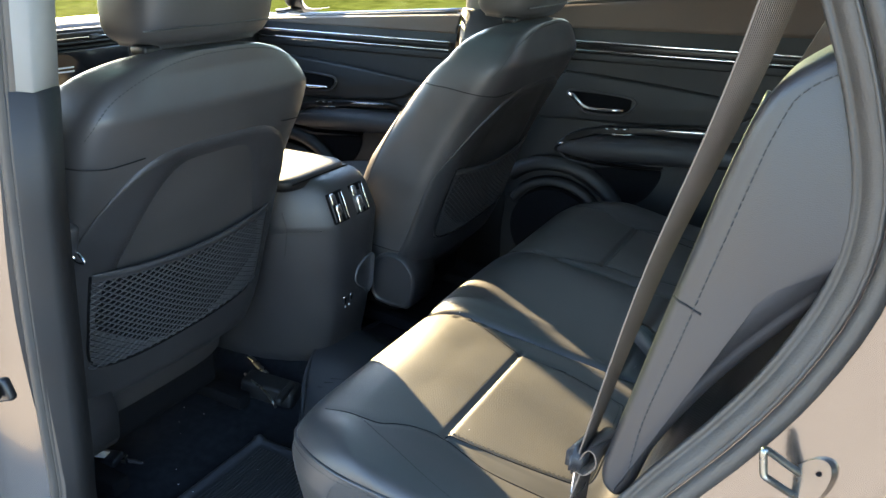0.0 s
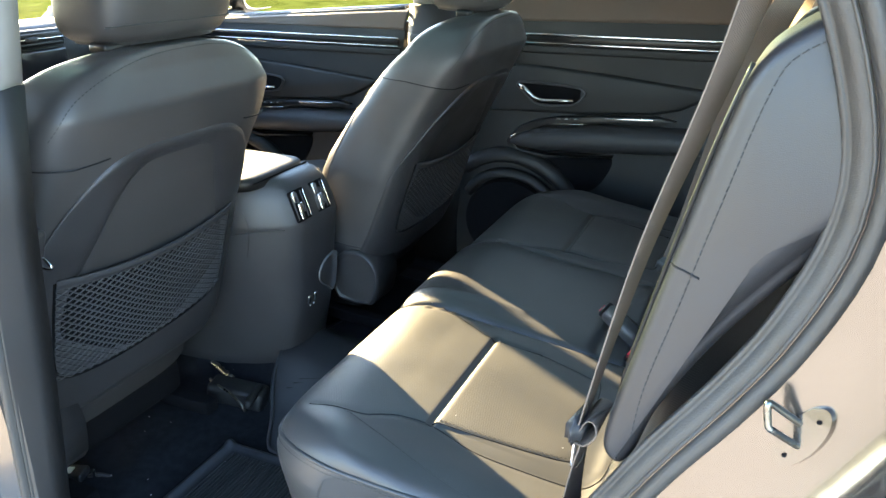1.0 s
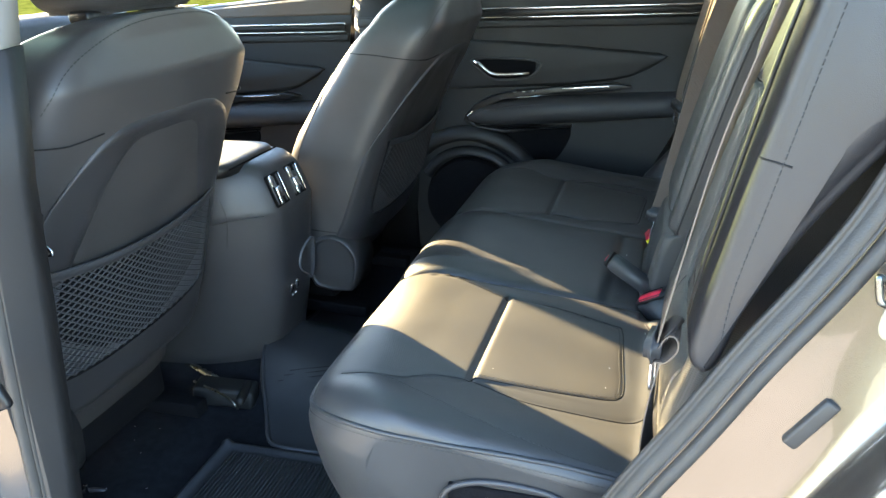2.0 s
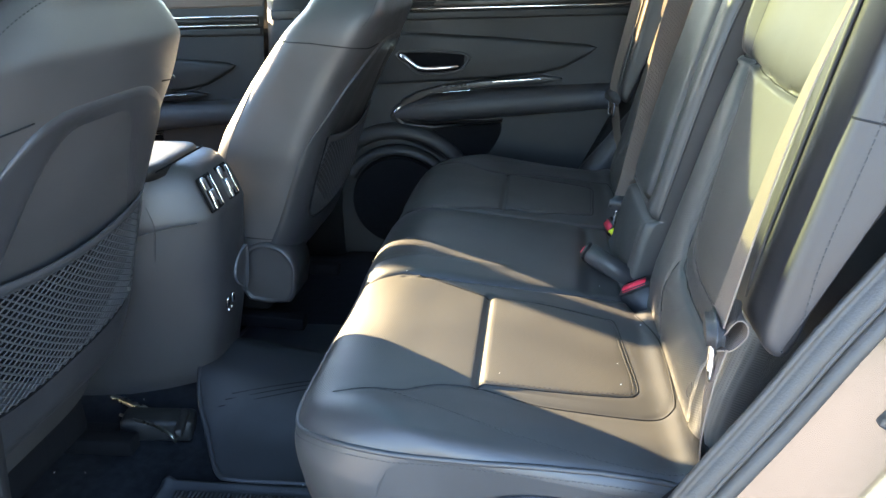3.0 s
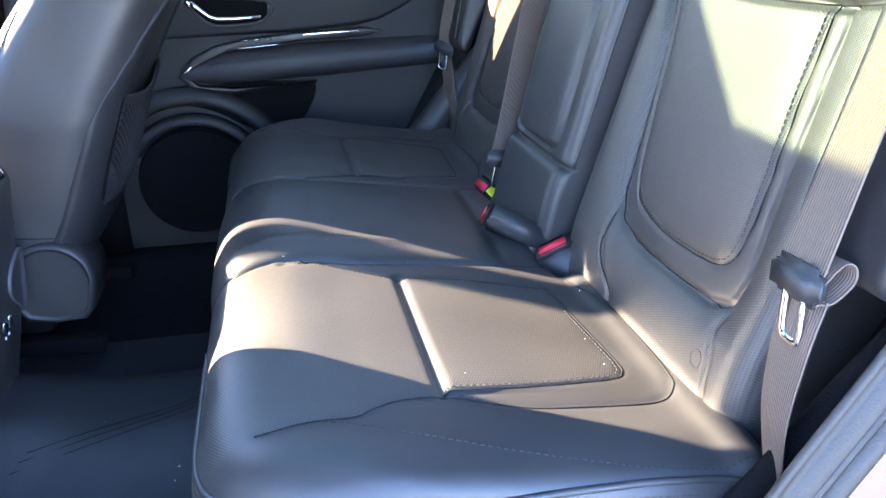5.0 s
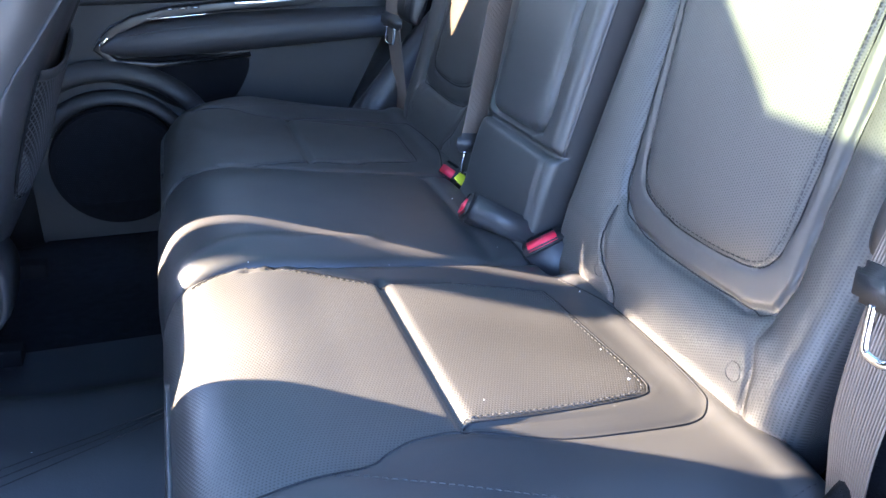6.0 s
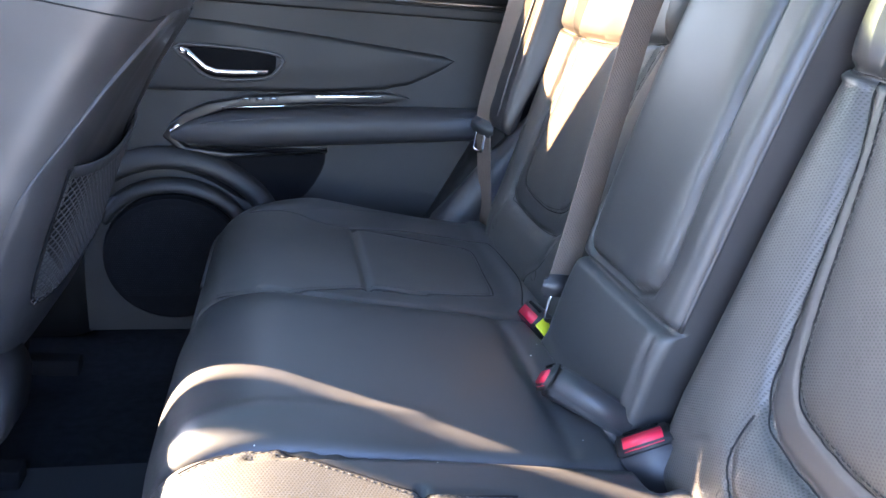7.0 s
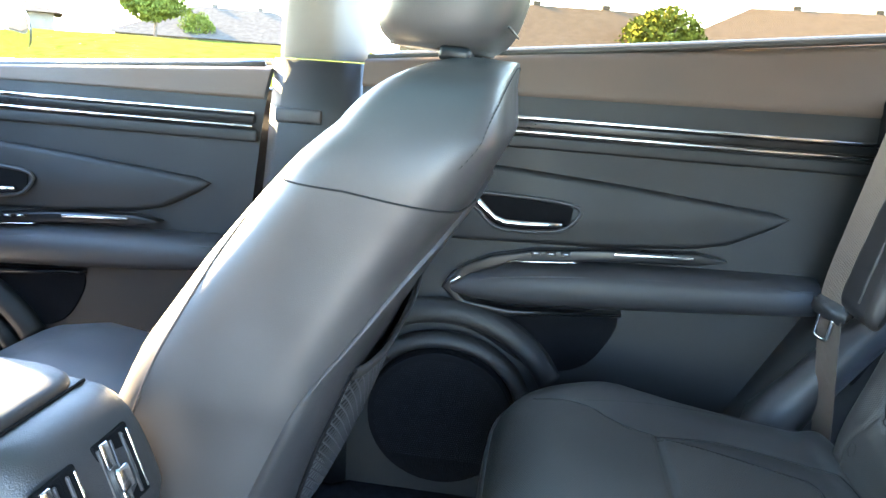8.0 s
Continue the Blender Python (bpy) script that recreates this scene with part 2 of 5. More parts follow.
def stitches(name, points, mat, parent, normal=(0, 0, 1), length=0.0045, gap=0.002, width=0.0006, label=""):
    """A row of single stitches along a curve."""
    p = np.array(points, dtype=float)
    s = np.r_[0, np.cumsum(np.linalg.norm(np.diff(p, axis=0), axis=1))]
    verts, faces = [], []
    at = 0.0
    nrm = np.array(normal, dtype=float)
    while at + length < s[-1]:
        a = np.array([np.interp(at, s, p[:, k]) for k in range(3)])
        b = np.array([np.interp(at + length, s, p[:, k]) for k in range(3)])
        d = (b - a) / (np.linalg.norm(b - a) + 1e-9)
        w = np.cross(d, nrm)
        w = w / (np.linalg.norm(w) + 1e-9) * width
        h = nrm * width * 1.2
        i = len(verts)
        verts += [a - w, a + w, b + w, b - w, a - w * 0.4 + h + d * 0.001, a + w * 0.4 + h + d * 0.001, b + w * 0.4 + h - d * 0.001, b - w * 0.4 + h - d * 0.001]
        faces += [(i + 4, i + 5, i + 6, i + 7), (i, i + 1, i + 5, i + 4), (i + 2, i + 3, i + 7, i + 6), (i + 1, i + 2, i + 6, i + 5), (i + 3, i, i + 4, i + 7)]
        at += length + gap
    return mesh_ob(name, verts, faces, mat, parent, label)


def pillow(name, profile, ya, yb, mats, parent, label="", r=0.03, n=380, step=0.0036, disp=None, zone=None, warp=None, dome=0.0):
    """An upholstered block: a closed side profile (x, z) carried along y from ya to yb, its ends rounded by r,
    its skin pushed out by disp(x, y, z), and its faces given mats[zone(x, y, z)]."""
    p = spline(profile, n, closed=True)
    d = np.roll(p, -1, 0) - np.roll(p, 1, 0)
    d /= np.linalg.norm(d, axis=1)[:, None] + 1e-9
    nr = np.stack([d[:, 1], -d[:, 0]], 1)
    area = np.sum(p[:, 0] * np.roll(p[:, 1], -1) - np.roll(p[:, 0], -1) * p[:, 1])
    if area < 0:
        nr = -nr
    inner = np.arange(ya + r, yb - r, step)
    ends = np.sin(np.linspace(0, math.pi / 2, 7))
    ys = np.r_[ya + r - r * ends[::-1], inner[1:], yb - r + r * ends]
    q = np.maximum(0, np.maximum(ya + r - ys, ys - (yb - r))) / r
    inset = r * (1 - np.sqrt(np.clip(1 - q ** 2, 0, 1)))
    X = p[None, :, 0] - inset[:, None] * nr[None, :, 0]
    Z = p[None, :, 1] - inset[:, None] * nr[None, :, 1]
    Y = np.repeat(ys[:, None], n, 1)
    if disp is not None:
        o = disp(X, Y, Z)
        X, Z = X + o * nr[None, :, 0], Z + o * nr[None, :, 1]
    if warp is not None:
        X, Y, Z = warp(X, Y, Z)
    if dome:
        ends = [(X[e].copy(), Z[e].copy(), float(Y[e, 0])) for e in (0, -1)]
        for f in (0.94, 0.84, 0.70, 0.50, 0.28, 0.08):
            for (ex, ez, ey), k, sign in ((ends[0], 0, -1), (ends[1], len(X) + 1, 1)):
                X = np.insert(X, min(k, len(X)), ex.mean() + (ex - ex.mean()) * f, 0)
                Z = np.insert(Z, min(k, len(Z)), ez.mean() + (ez - ez.mean()) * f, 0)
                Y = np.insert(Y, min(k, len(Y)), np.full(n, ey + sign * dome * (1 - f * f)), 0)
        ys = Y[:, 0]
    verts = np.stack([X, Y, Z], -1).reshape(-1, 3)
    arc = np.r_[0, np.cumsum(np.linalg.norm(np.diff(p, axis=0), axis=1))]
    uvs = np.stack([np.repeat(arc[None], len(ys), 0), Y], -1).reshape(-1, 2)
    faces = quads(len(ys), n, False, True)
    faces += [tuple(range(n)), tuple(range(len(verts) - n, len(verts)))]
    ob = mesh_ob(name, verts, faces, mats[0], parent, label, uvs)
    for f in ob.data.polygons[-2:]:
        f.use_smooth = False
    for m in mats[1:]:
        ob.data.materials.append(m)
    if zone is not None:
        c = np.empty(len(ob.data.polygons) * 3)
        ob.data.polygons.foreach_get("center", c)
        c = c.reshape(-1, 3)
        ob.data.polygons.foreach_set("material_index", zone(c[:, 0], c[:, 1], c[:, 2]).astype(np.int32))
    return ob


def inside(px, py, poly):
    """Which of the points lie in the polygon."""
    px, py = np.asarray(px), np.asarray(py)
    hit = np.zeros(px.shape, bool)
    q = list(poly)
    for (x0, y0), (x1, y1) in zip(q, q[1:] + q[:1]):
        if y0 == y1:
            continue
        hit ^= ((y0 > py) != (y1 > py)) & (px < (x1 - x0) * (py - y0) / (y1 - y0) + x0)
    return hit


def groove(dist, depth, width):
    return -depth * np.exp(-(dist / width) ** 2)


# ---- rear bench: cushion ----
CUSHION = [(-0.15, 0.47), (-0.225, 0.50), (-0.255, 0.56), (-0.262, 0.62), (-0.255, 0.668), (-0.228, 0.706), (-0.17, 0.721), (-0.10, 0.714),
           (-0.03, 0.704), (0.06, 0.693), (0.14, 0.683), (0.180, 0.678), (0.205, 0.676), (0.223, 0.664), (0.234, 0.640), (0.25, 0.58), (0.26, 0.47), (0.10, 0.45)]
INSERT = [(-0.033, -0.217), (0.048, -0.216), (0.135, -0.236), (0.152, -0.25), (0.158, -0.33), (0.164, -0.415), (0.158, -0.438), (0.14, -0.447), (0.04, -0.461), (-0.033, -0.465)]
OUTER = [(-0.20, -0.512), (-0.125, -0.506), (-0.10, -0.490), (-0.074, -0.477), (-0.03, -0.473), (0.04, -0.493), (0.10, -0.494), (0.165, -0.490),
         (0.192, -0.478), (0.204, -0.445), (0.208, -0.32), (0.200, -0.265), (0.185, -0.212)]
INNER = [(-0.226, -0.176), (-0.164, -0.163), (-0.098, -0.189), (-0.033, -0.214), (0.048, -0.213)]


def cushion_shape(side):
    """Relief of an outer seat; side is -1 for the left seat, 1 for the right one."""
    def disp(x, y, z):
        v = y if side < 0 else -y
        top = np.clip((z - 0.60) / 0.06, 0, 1)
        crease = seam_distance(x, v, [[(-0.033, -0.21), (-0.033, -0.468)]])
        ins = seam_distance(x, v, [INSERT])
        out = seam_distance(x, v, [OUTER])
        inn = seam_distance(x, v, [INNER])
        o = groove(crease, 0.0065, 0.0042) + groove(ins, 0.0008, 0.0045) + groove(out, 0.0010, 0.0050) + groove(inn, 0.0010, 0.0050)
        near = np.minimum(np.minimum(crease, ins), np.minimum(out, inn))
        o = o + 0.0010 * (1 - np.exp(-near / 0.012))
        o = o + 0.009 * np.exp(-((x - 0.212) / 0.020) ** 2)
        o = o + 0.0028 * np.exp(-((x + 0.022) / 0.09) ** 2) * ((v > -0.465) & (v < -0.217) & (x > -0.033))
        o = o + 0.006 * np.exp(-((v + 0.55) / 0.04) ** 2)
        o = o - 0.030 * np.clip((x - 0.175) / 0.025, 0, 1) * np.clip((v + 0.205) / 0.02, 0, 1)
        # pulled folds where the thigh seams meet the front edge
        fold = seam_distance(x, v, [[(-0.19, -0.15), (-0.06, -0.135)], [(-0.17, -0.178), (-0.05, -0.165)]])
        o = o + groove(fold, 0.004, 0.0045)
        o = o + 0.0012 * np.sin(x * 260 + 5 * np.sin(v * 60)) * np.exp(-(seam_distance(x, v, [[(-0.17, -0.165), (-0.04, -0.16)]]) / 0.014) ** 2)
        return o * top
    return disp


def cushion_zone(side):
    def zone(x, y, z):
        v = y if side < 0 else -y
        ring = OUTER + [(-0.033, -0.216), (-0.098, -0.19), (-0.164, -0.163), (-0.30, -0.17), (-0.30, -0.53)]
        within = inside(x, v, ring)
        frame_band = within & ~inside(x, v, INSERT) & (x > -0.033)
        perf = (within & ~frame_band) | (x > 0.205)
        return np.where(perf & (z > 0.6) & (v > -0.53), 1, 0)
    return zone


def cushion_warp(x, y, z):
    """Rounds the front outer corners of the cushion in plan and draws its sides in towards the floor."""
    c = np.clip((np.abs(y) - 0.44) / 0.165, 0, 1)
    front = np.clip((0.10 - x) / 0.30, 0, 1)
    x = x + 0.105 * c ** 3.0 * front
    low = np.clip((0.66 - z) / 0.2, 0, 1)
    y = y * (1 - 0.05 * low * (np.abs(y) > 0.3))
    return x, y, z


bench = thing("rear_bench_cushion", "black leather rear bench cushion with perforated inserts and stitched seams", "car seat", (0, 0, 0.45))
skins = {}
skins[-1] = pillow("left_cushion", CUSHION, -0.605, -0.156, [LEATHER_SEAT, PERF], bench, r=0.022, disp=cushion_shape(-1), zone=cushion_zone(-1), warp=cushion_warp)
skins[1] = pillow("right_cushion", CUSHION, 0.156, 0.605, [LEATHER_SEAT, PERF], bench, r=0.022, disp=cushion_shape(1), zone=cushion_zone(1), warp=cushion_warp)


def centre_cushion_disp(x, y, z):
    top = np.clip((z - 0.60) / 0.06, 0, 1)
    o = 0.010 * (1 - np.clip(np.abs(y) / 0.168, 0, 1) ** 6)
    o = o + groove(seam_distance(x, y, [[(0.12, -0.15), (0.13, 0.15)]]), 0.004, 0.01) - 0.004 * np.clip((x - 0.1) / 0.1, 0, 1) - 0.035 * np.clip((x - 0.168) / 0.04, 0, 1)
    o = o + 0.0025 * np.exp(-(seam_distance(x, y, [[(-0.22, -0.12), (-0.02, -0.11)]]) / 0.012) ** 2)
    o = o - 0.004 * np.exp(-((x + 0.25) / 0.03) ** 2)
    return o * top


pillow("centre_cushion", CUSHION, -0.168, 0.168, [LEATHER_SEAT, PERF], bench, r=0.015, disp=centre_cushion_disp)
settle(bench)


def on_cushion(x, v):
    """Height of the cushion's top at x."""
    return float(np.interp(x, [q[0] for q in CUSHION[5:14]], [q[1] for q in CUSHION[5:14]]))


for side in (-1, 1):
    pts = spline([(x, y) for x, y in INSERT[1:]], 110)
    off = np.stack([-np.gradient(pts[:, 1]), np.gradient(pts[:, 0])], 1)
    off = off / np.linalg.norm(off, axis=1)[:, None] * 0.0055
    stitches("insert_stitching", drape(skins[side], [(x, -side * y, 0.7) for x, y in pts - off * np.sign(off[40, 0])], (0, 0, -1)), THREAD, bench)
    for line in (INSERT[1:], OUTER, INNER):
        tube("seam", drape(skins[side], [(x, -side * y, 0.7) for x, y in spline(line, 90)], (0, 0, -1), 0.0001), 0.0009, SEAM, bench, n=170)
    pts = spline([(-0.145, -0.512), (-0.126, -0.517), (-0.098, -0.528), (0.0, -0.562), (0.096, -0.583), (0.169, -0.590), (0.21, -0.588)], 90)
    stitches("bolster_stitching", drape(skins[side], [(x, -side * y, 0.7) for x, y in pts], (0, 0, -1)), THREAD, bench)
    pts = spline(INNER, 70)
    stitches("thigh_stitching", drape(skins[side], [(x, -side * (y - 0.006), 0.7) for x, y in pts], (0, 0, -1)), THREAD, bench)
    rim = [(-0.258, -0.30, 0.672), (-0.256, -0.42, 0.672), (-0.24, -0.50, 0.676), (-0.20, -0.548, 0.690), (-0.12, -0.58, 0.701), (0.0, -0.601, 0.695), (0.10, -0.6055, 0.685), (0.20, -0.6055, 0.672)]
    tube("edge_piping", drape(skins[side], [(x, -side * y, z) for x, y, z in spline(rim, 60)], (0.5, side * -0.86, 0), 0.0), 0.0034, PIPING, bench, n=90)
    stitches("edge_stitching", drape(skins[side], [(x, -side * y, z - 0.009) for x, y, z in spline(rim, 90)], (0.5, side * -0.86, 0), 0.0003), THREAD, bench, normal=(-0.5, side * 0.86, 0))
settle(bench)

# ---- rear bench: backrests ----
BACK = [(0.215, 0.655), (0.218, 0.70), (0.234, 0.745), (0.25, 0.80), (0.267, 0.86), (0.285, 0.925), (0.316, 1.035), (0.338, 1.11), (0.355, 1.165), (0.385, 1.20),
        (0.44, 1.20), (0.47, 1.16), (0.45, 1.05), (0.41, 0.90), (0.36, 0.70), (0.33, 0.63), (0.27, 0.61)]
B_INS = [(-0.19, 1.045), (-0.208, 0.985), (-0.222, 0.92), (-0.237, 0.855), (-0.252, 0.815), (-0.275, 0.797), (-0.33, 0.787), (-0.40, 0.788), (-0.44, 0.794), (-0.456, 0.81), (-0.460, 0.85), (-0.452, 0.95), (-0.448, 1.035)]
B_OUT = [(-0.175, 1.045), (-0.196, 0.985), (-0.210, 0.90), (-0.223, 0.82), (-0.235, 0.785), (-0.265, 0.765), (-0.33, 0.757), (-0.45, 0.760), (-0.480, 0.770), (-0.487, 0.80), (-0.481, 0.86), (-0.470, 1.035)]
B_LOW = [(-0.232, 0.775), (-0.235, 0.745), (-0.25, 0.72), (-0.285, 0.695), (-0.30, 0.66)]
B_LOW2 = [(-0.483, 0.765), (-0.481, 0.745), (-0.495, 0.72), (-0.50, 0.68)]
B_TOP = [(-0.13, 1.053), (-0.25, 1.040), (-0.35, 1.034), (-0.46, 1.036), (-0.54, 1.045)]


def back_shape(side):
    def disp(x, y, z):
        v = y if side < 0 else -y
        front = np.clip((0.30 + (z - 0.8) * 0.30 - x) / 0.03, 0, 1)
        d_in, d_out = seam_distance(v, z, [B_INS]), seam_distance(v, z, [B_OUT])
        d_low, d_top = seam_distance(v, z, [B_LOW, B_LOW2]), seam_distance(v, z, [B_TOP])
        o = groove(d_in, 0.0030, 0.0026) + groove(d_out, 0.0050, 0.0034) + groove(d_low, 0.0035, 0.003) + groove(d_top, 0.0065, 0.004)
        ring = B_OUT + [(-0.47, 1.3), (-0.17, 1.3)]
        out = ~inside(v, z, ring)
        o = o + 0.016 * out * (1 - np.exp(-d_out / 0.022)) * np.clip((z - 0.66) / 0.08, 0, 1)
        o = o + 0.005 * inside(v, z, B_INS) * (1 - np.exp(-d_in / 0.014))
        o = o + 0.008 * (z > 1.04) * (1 - np.exp(-d_top / 0.014))
        return o * front
    return disp


def back_zone(side):
    def zone(x, y, z):
        v = y if side < 0 else -y
        band = inside(v, z, B_OUT + [(-0.47, 1.04), (-0.17, 1.05)]) & ~inside(v, z, B_INS)
        return np.where(~band & (z < 1.04), 1, 0)
    return zone


for side, word in ((-1, "left"), (1, "right")):
    lab = "black leather outer backrest with perforated centre panel, partly sunlit"
    back = thing("rear_seat_backrest", lab, "car seat", (0.28, side * 0.34, 0.64), "rear seat backrests")
    ya, yb = sorted((-0.136 if side < 0 else 0.108, side * 0.545))
    pad = pillow("backrest_pad", BACK, ya, yb, [LEATHER_SEAT, PERF], back, r=0.030, n=400, disp=back_shape(side), zone=back_zone(side))
    for line in (B_INS, B_OUT, B_TOP, B_LOW):
        tube("seam", drape(pad, [(0.2, -side * y, z) for y, z in spline(line, 80)], (1, 0, 0), 0.0001), 0.0008, SEAM, back, n=150)
    pts = spline(B_INS, 110)
    off = np.stack([np.gradient(pts[:, 1]), -np.gradient(pts[:, 0])], 1)
    off = off / np.linalg.norm(off, axis=1)[:, None] * 0.0055
    stitches("panel_stitching", drape(pad, [(0.2, -side * y, z) for y, z in pts + off], (1, 0, 0)), THREAD, back, normal=(-0.96, 0, 0.27))
    for py, pz in ((-0.253, 0.708), (-0.478, 0.716)):
        ring = drape(pad, [(0.2, -side * py + 0.0085 * math.cos(k), pz + 0.0085 * math.sin(k)) for k in np.linspace(0, 2 * math.pi, 20, endpoint=False)], (1, 0, 0), 0.0002)
        tube("anchor_button", ring, 0.0004, PIPING, back, "small round child-seat anchor marker", closed=True, n=40)
    loft("headrest", [ellipse_ring(0.415 + 0.05 * k, side * 0.37, 1.195 + 0.03 * math.sin(k * 3.1) + 0.10 * k, 0.05, 0.13, 28, 3.2) for k in np.linspace(0, 1, 6)], LEATHER, back)
    settle(back)

    bol = thing("side_bolster", "black leather side bolster with contrast stitching beside the backrest", "seat bolster", (0.32, side * 0.6, 0.87), "seat side bolsters")
    BOL = [(0.230, 0.880), (0.237, 0.92), (0.252, 0.985), (0.273, 1.075), (0.295, 1.165), (0.312, 1.222), (0.335, 1.250), (0.38, 1.272), (0.46, 1.275), (0.50, 1.24), (0.45, 1.16), (0.385, 1.095), (0.322, 1.01), (0.276, 0.925), (0.260, 0.875), (0.248, 0.856), (0.234, 0.862)]

    ya, yb = sorted((side * 0.548, side * 0.654))
    bolpad = pillow("bolster_pad", BOL, ya, yb, [SIDE_LEATHER], bol, r=0.012, n=300, dome=0.012)
    pts = spline([(0.250, 0.895), (0.257, 0.95), (0.276, 1.03), (0.297, 1.12), (0.318, 1.205), (0.334, 1.237), (0.37, 1.255), (0.42, 1.262)], 70)
    stitches("bolster_stitching", drape(bolpad, [(x + 0.006, side * 0.66, z) for x, z in pts], (0, -side, 0)), THREAD, bol, normal=(0, side, 0), length=0.005)
    tube("bolster_seam", drape(bolpad, [(x, side * 0.66, 1.066 - 0.2 * (x - 0.27)) for x in np.linspace(0.272, 0.296, 8)], (0, -side, 0), 0.0002), 0.0010, SEAM, bol, n=14)
    tube("bolster_piping", [(0.231, side * 0.585, 0.885), (0.236, side * 0.585, 0.92), (0.250, side * 0.585, 0.985), (0.271, side * 0.585, 1.075), (0.293, side * 0.585, 1.165), (0.310, side * 0.585, 1.222)], 0.0025, PIPING, bol)
    settle(bol)

CENTRE = [(0.176, 0.66), (0.184, 0.70), (0.195, 0.75), (0.206, 0.793), (0.220, 0.85), (0.245, 0.95), (0.283, 1.08), (0.312, 1.155), (0.36, 1.195), (0.42, 1.20), (0.46, 1.15), (0.44, 1.04), (0.39, 0.85), (0.33, 0.65), (0.26, 0.62)]


def centre_disp(x, y, z):
    front = np.clip((0.32 + (z - 0.8) * 0.28 - x) / 0.03, 0, 1)
    pad = [(-0.075, 1.22), (-0.082, 1.0), (-0.088, 0.85), (-0.080, 0.822), (-0.055, 0.812), (0.062, 0.812), (0.078, 0.825), (0.083, 0.86), (0.086, 1.0), (0.086, 1.22)]
    low = [(-0.17, 0.800), (0.17, 0.800)]
    dp, dl = seam_distance(y, z, [pad]), seam_distance(y, z, [low])
    o = groove(dp, 0.009, 0.0038) + groove(dl, 0.013, 0.0042) + 0.009 * inside(y, z, pad) * (1 - np.exp(-dp / 0.013))
    o = o + groove(seam_distance(y, z, [[(-0.112, 0.80), (-0.125, 0.64)]]), 0.003, 0.005)
    o = o + 0.006 * (z < 0.80) * (1 - np.exp(-dl / 0.012))
    return o * front


armrest = thing("folding_centre_armrest", "black leather centre backrest with folded-up armrest", "armrest", (0.28, 0, 0.64))
pillow("armrest_pad", CENTRE, -0.128, 0.100, [LEATHER_SEAT], armrest, r=0.016, n=380, disp=centre_disp)
tube("edge_piping", [(0.222, -0.127, 0.80), (0.241, -0.127, 0.87), (0.267, -0.127, 0.97), (0.302, -0.127, 1.09), (0.332, -0.127, 1.16)], 0.0028, PIPING, armrest)
settle(armrest)


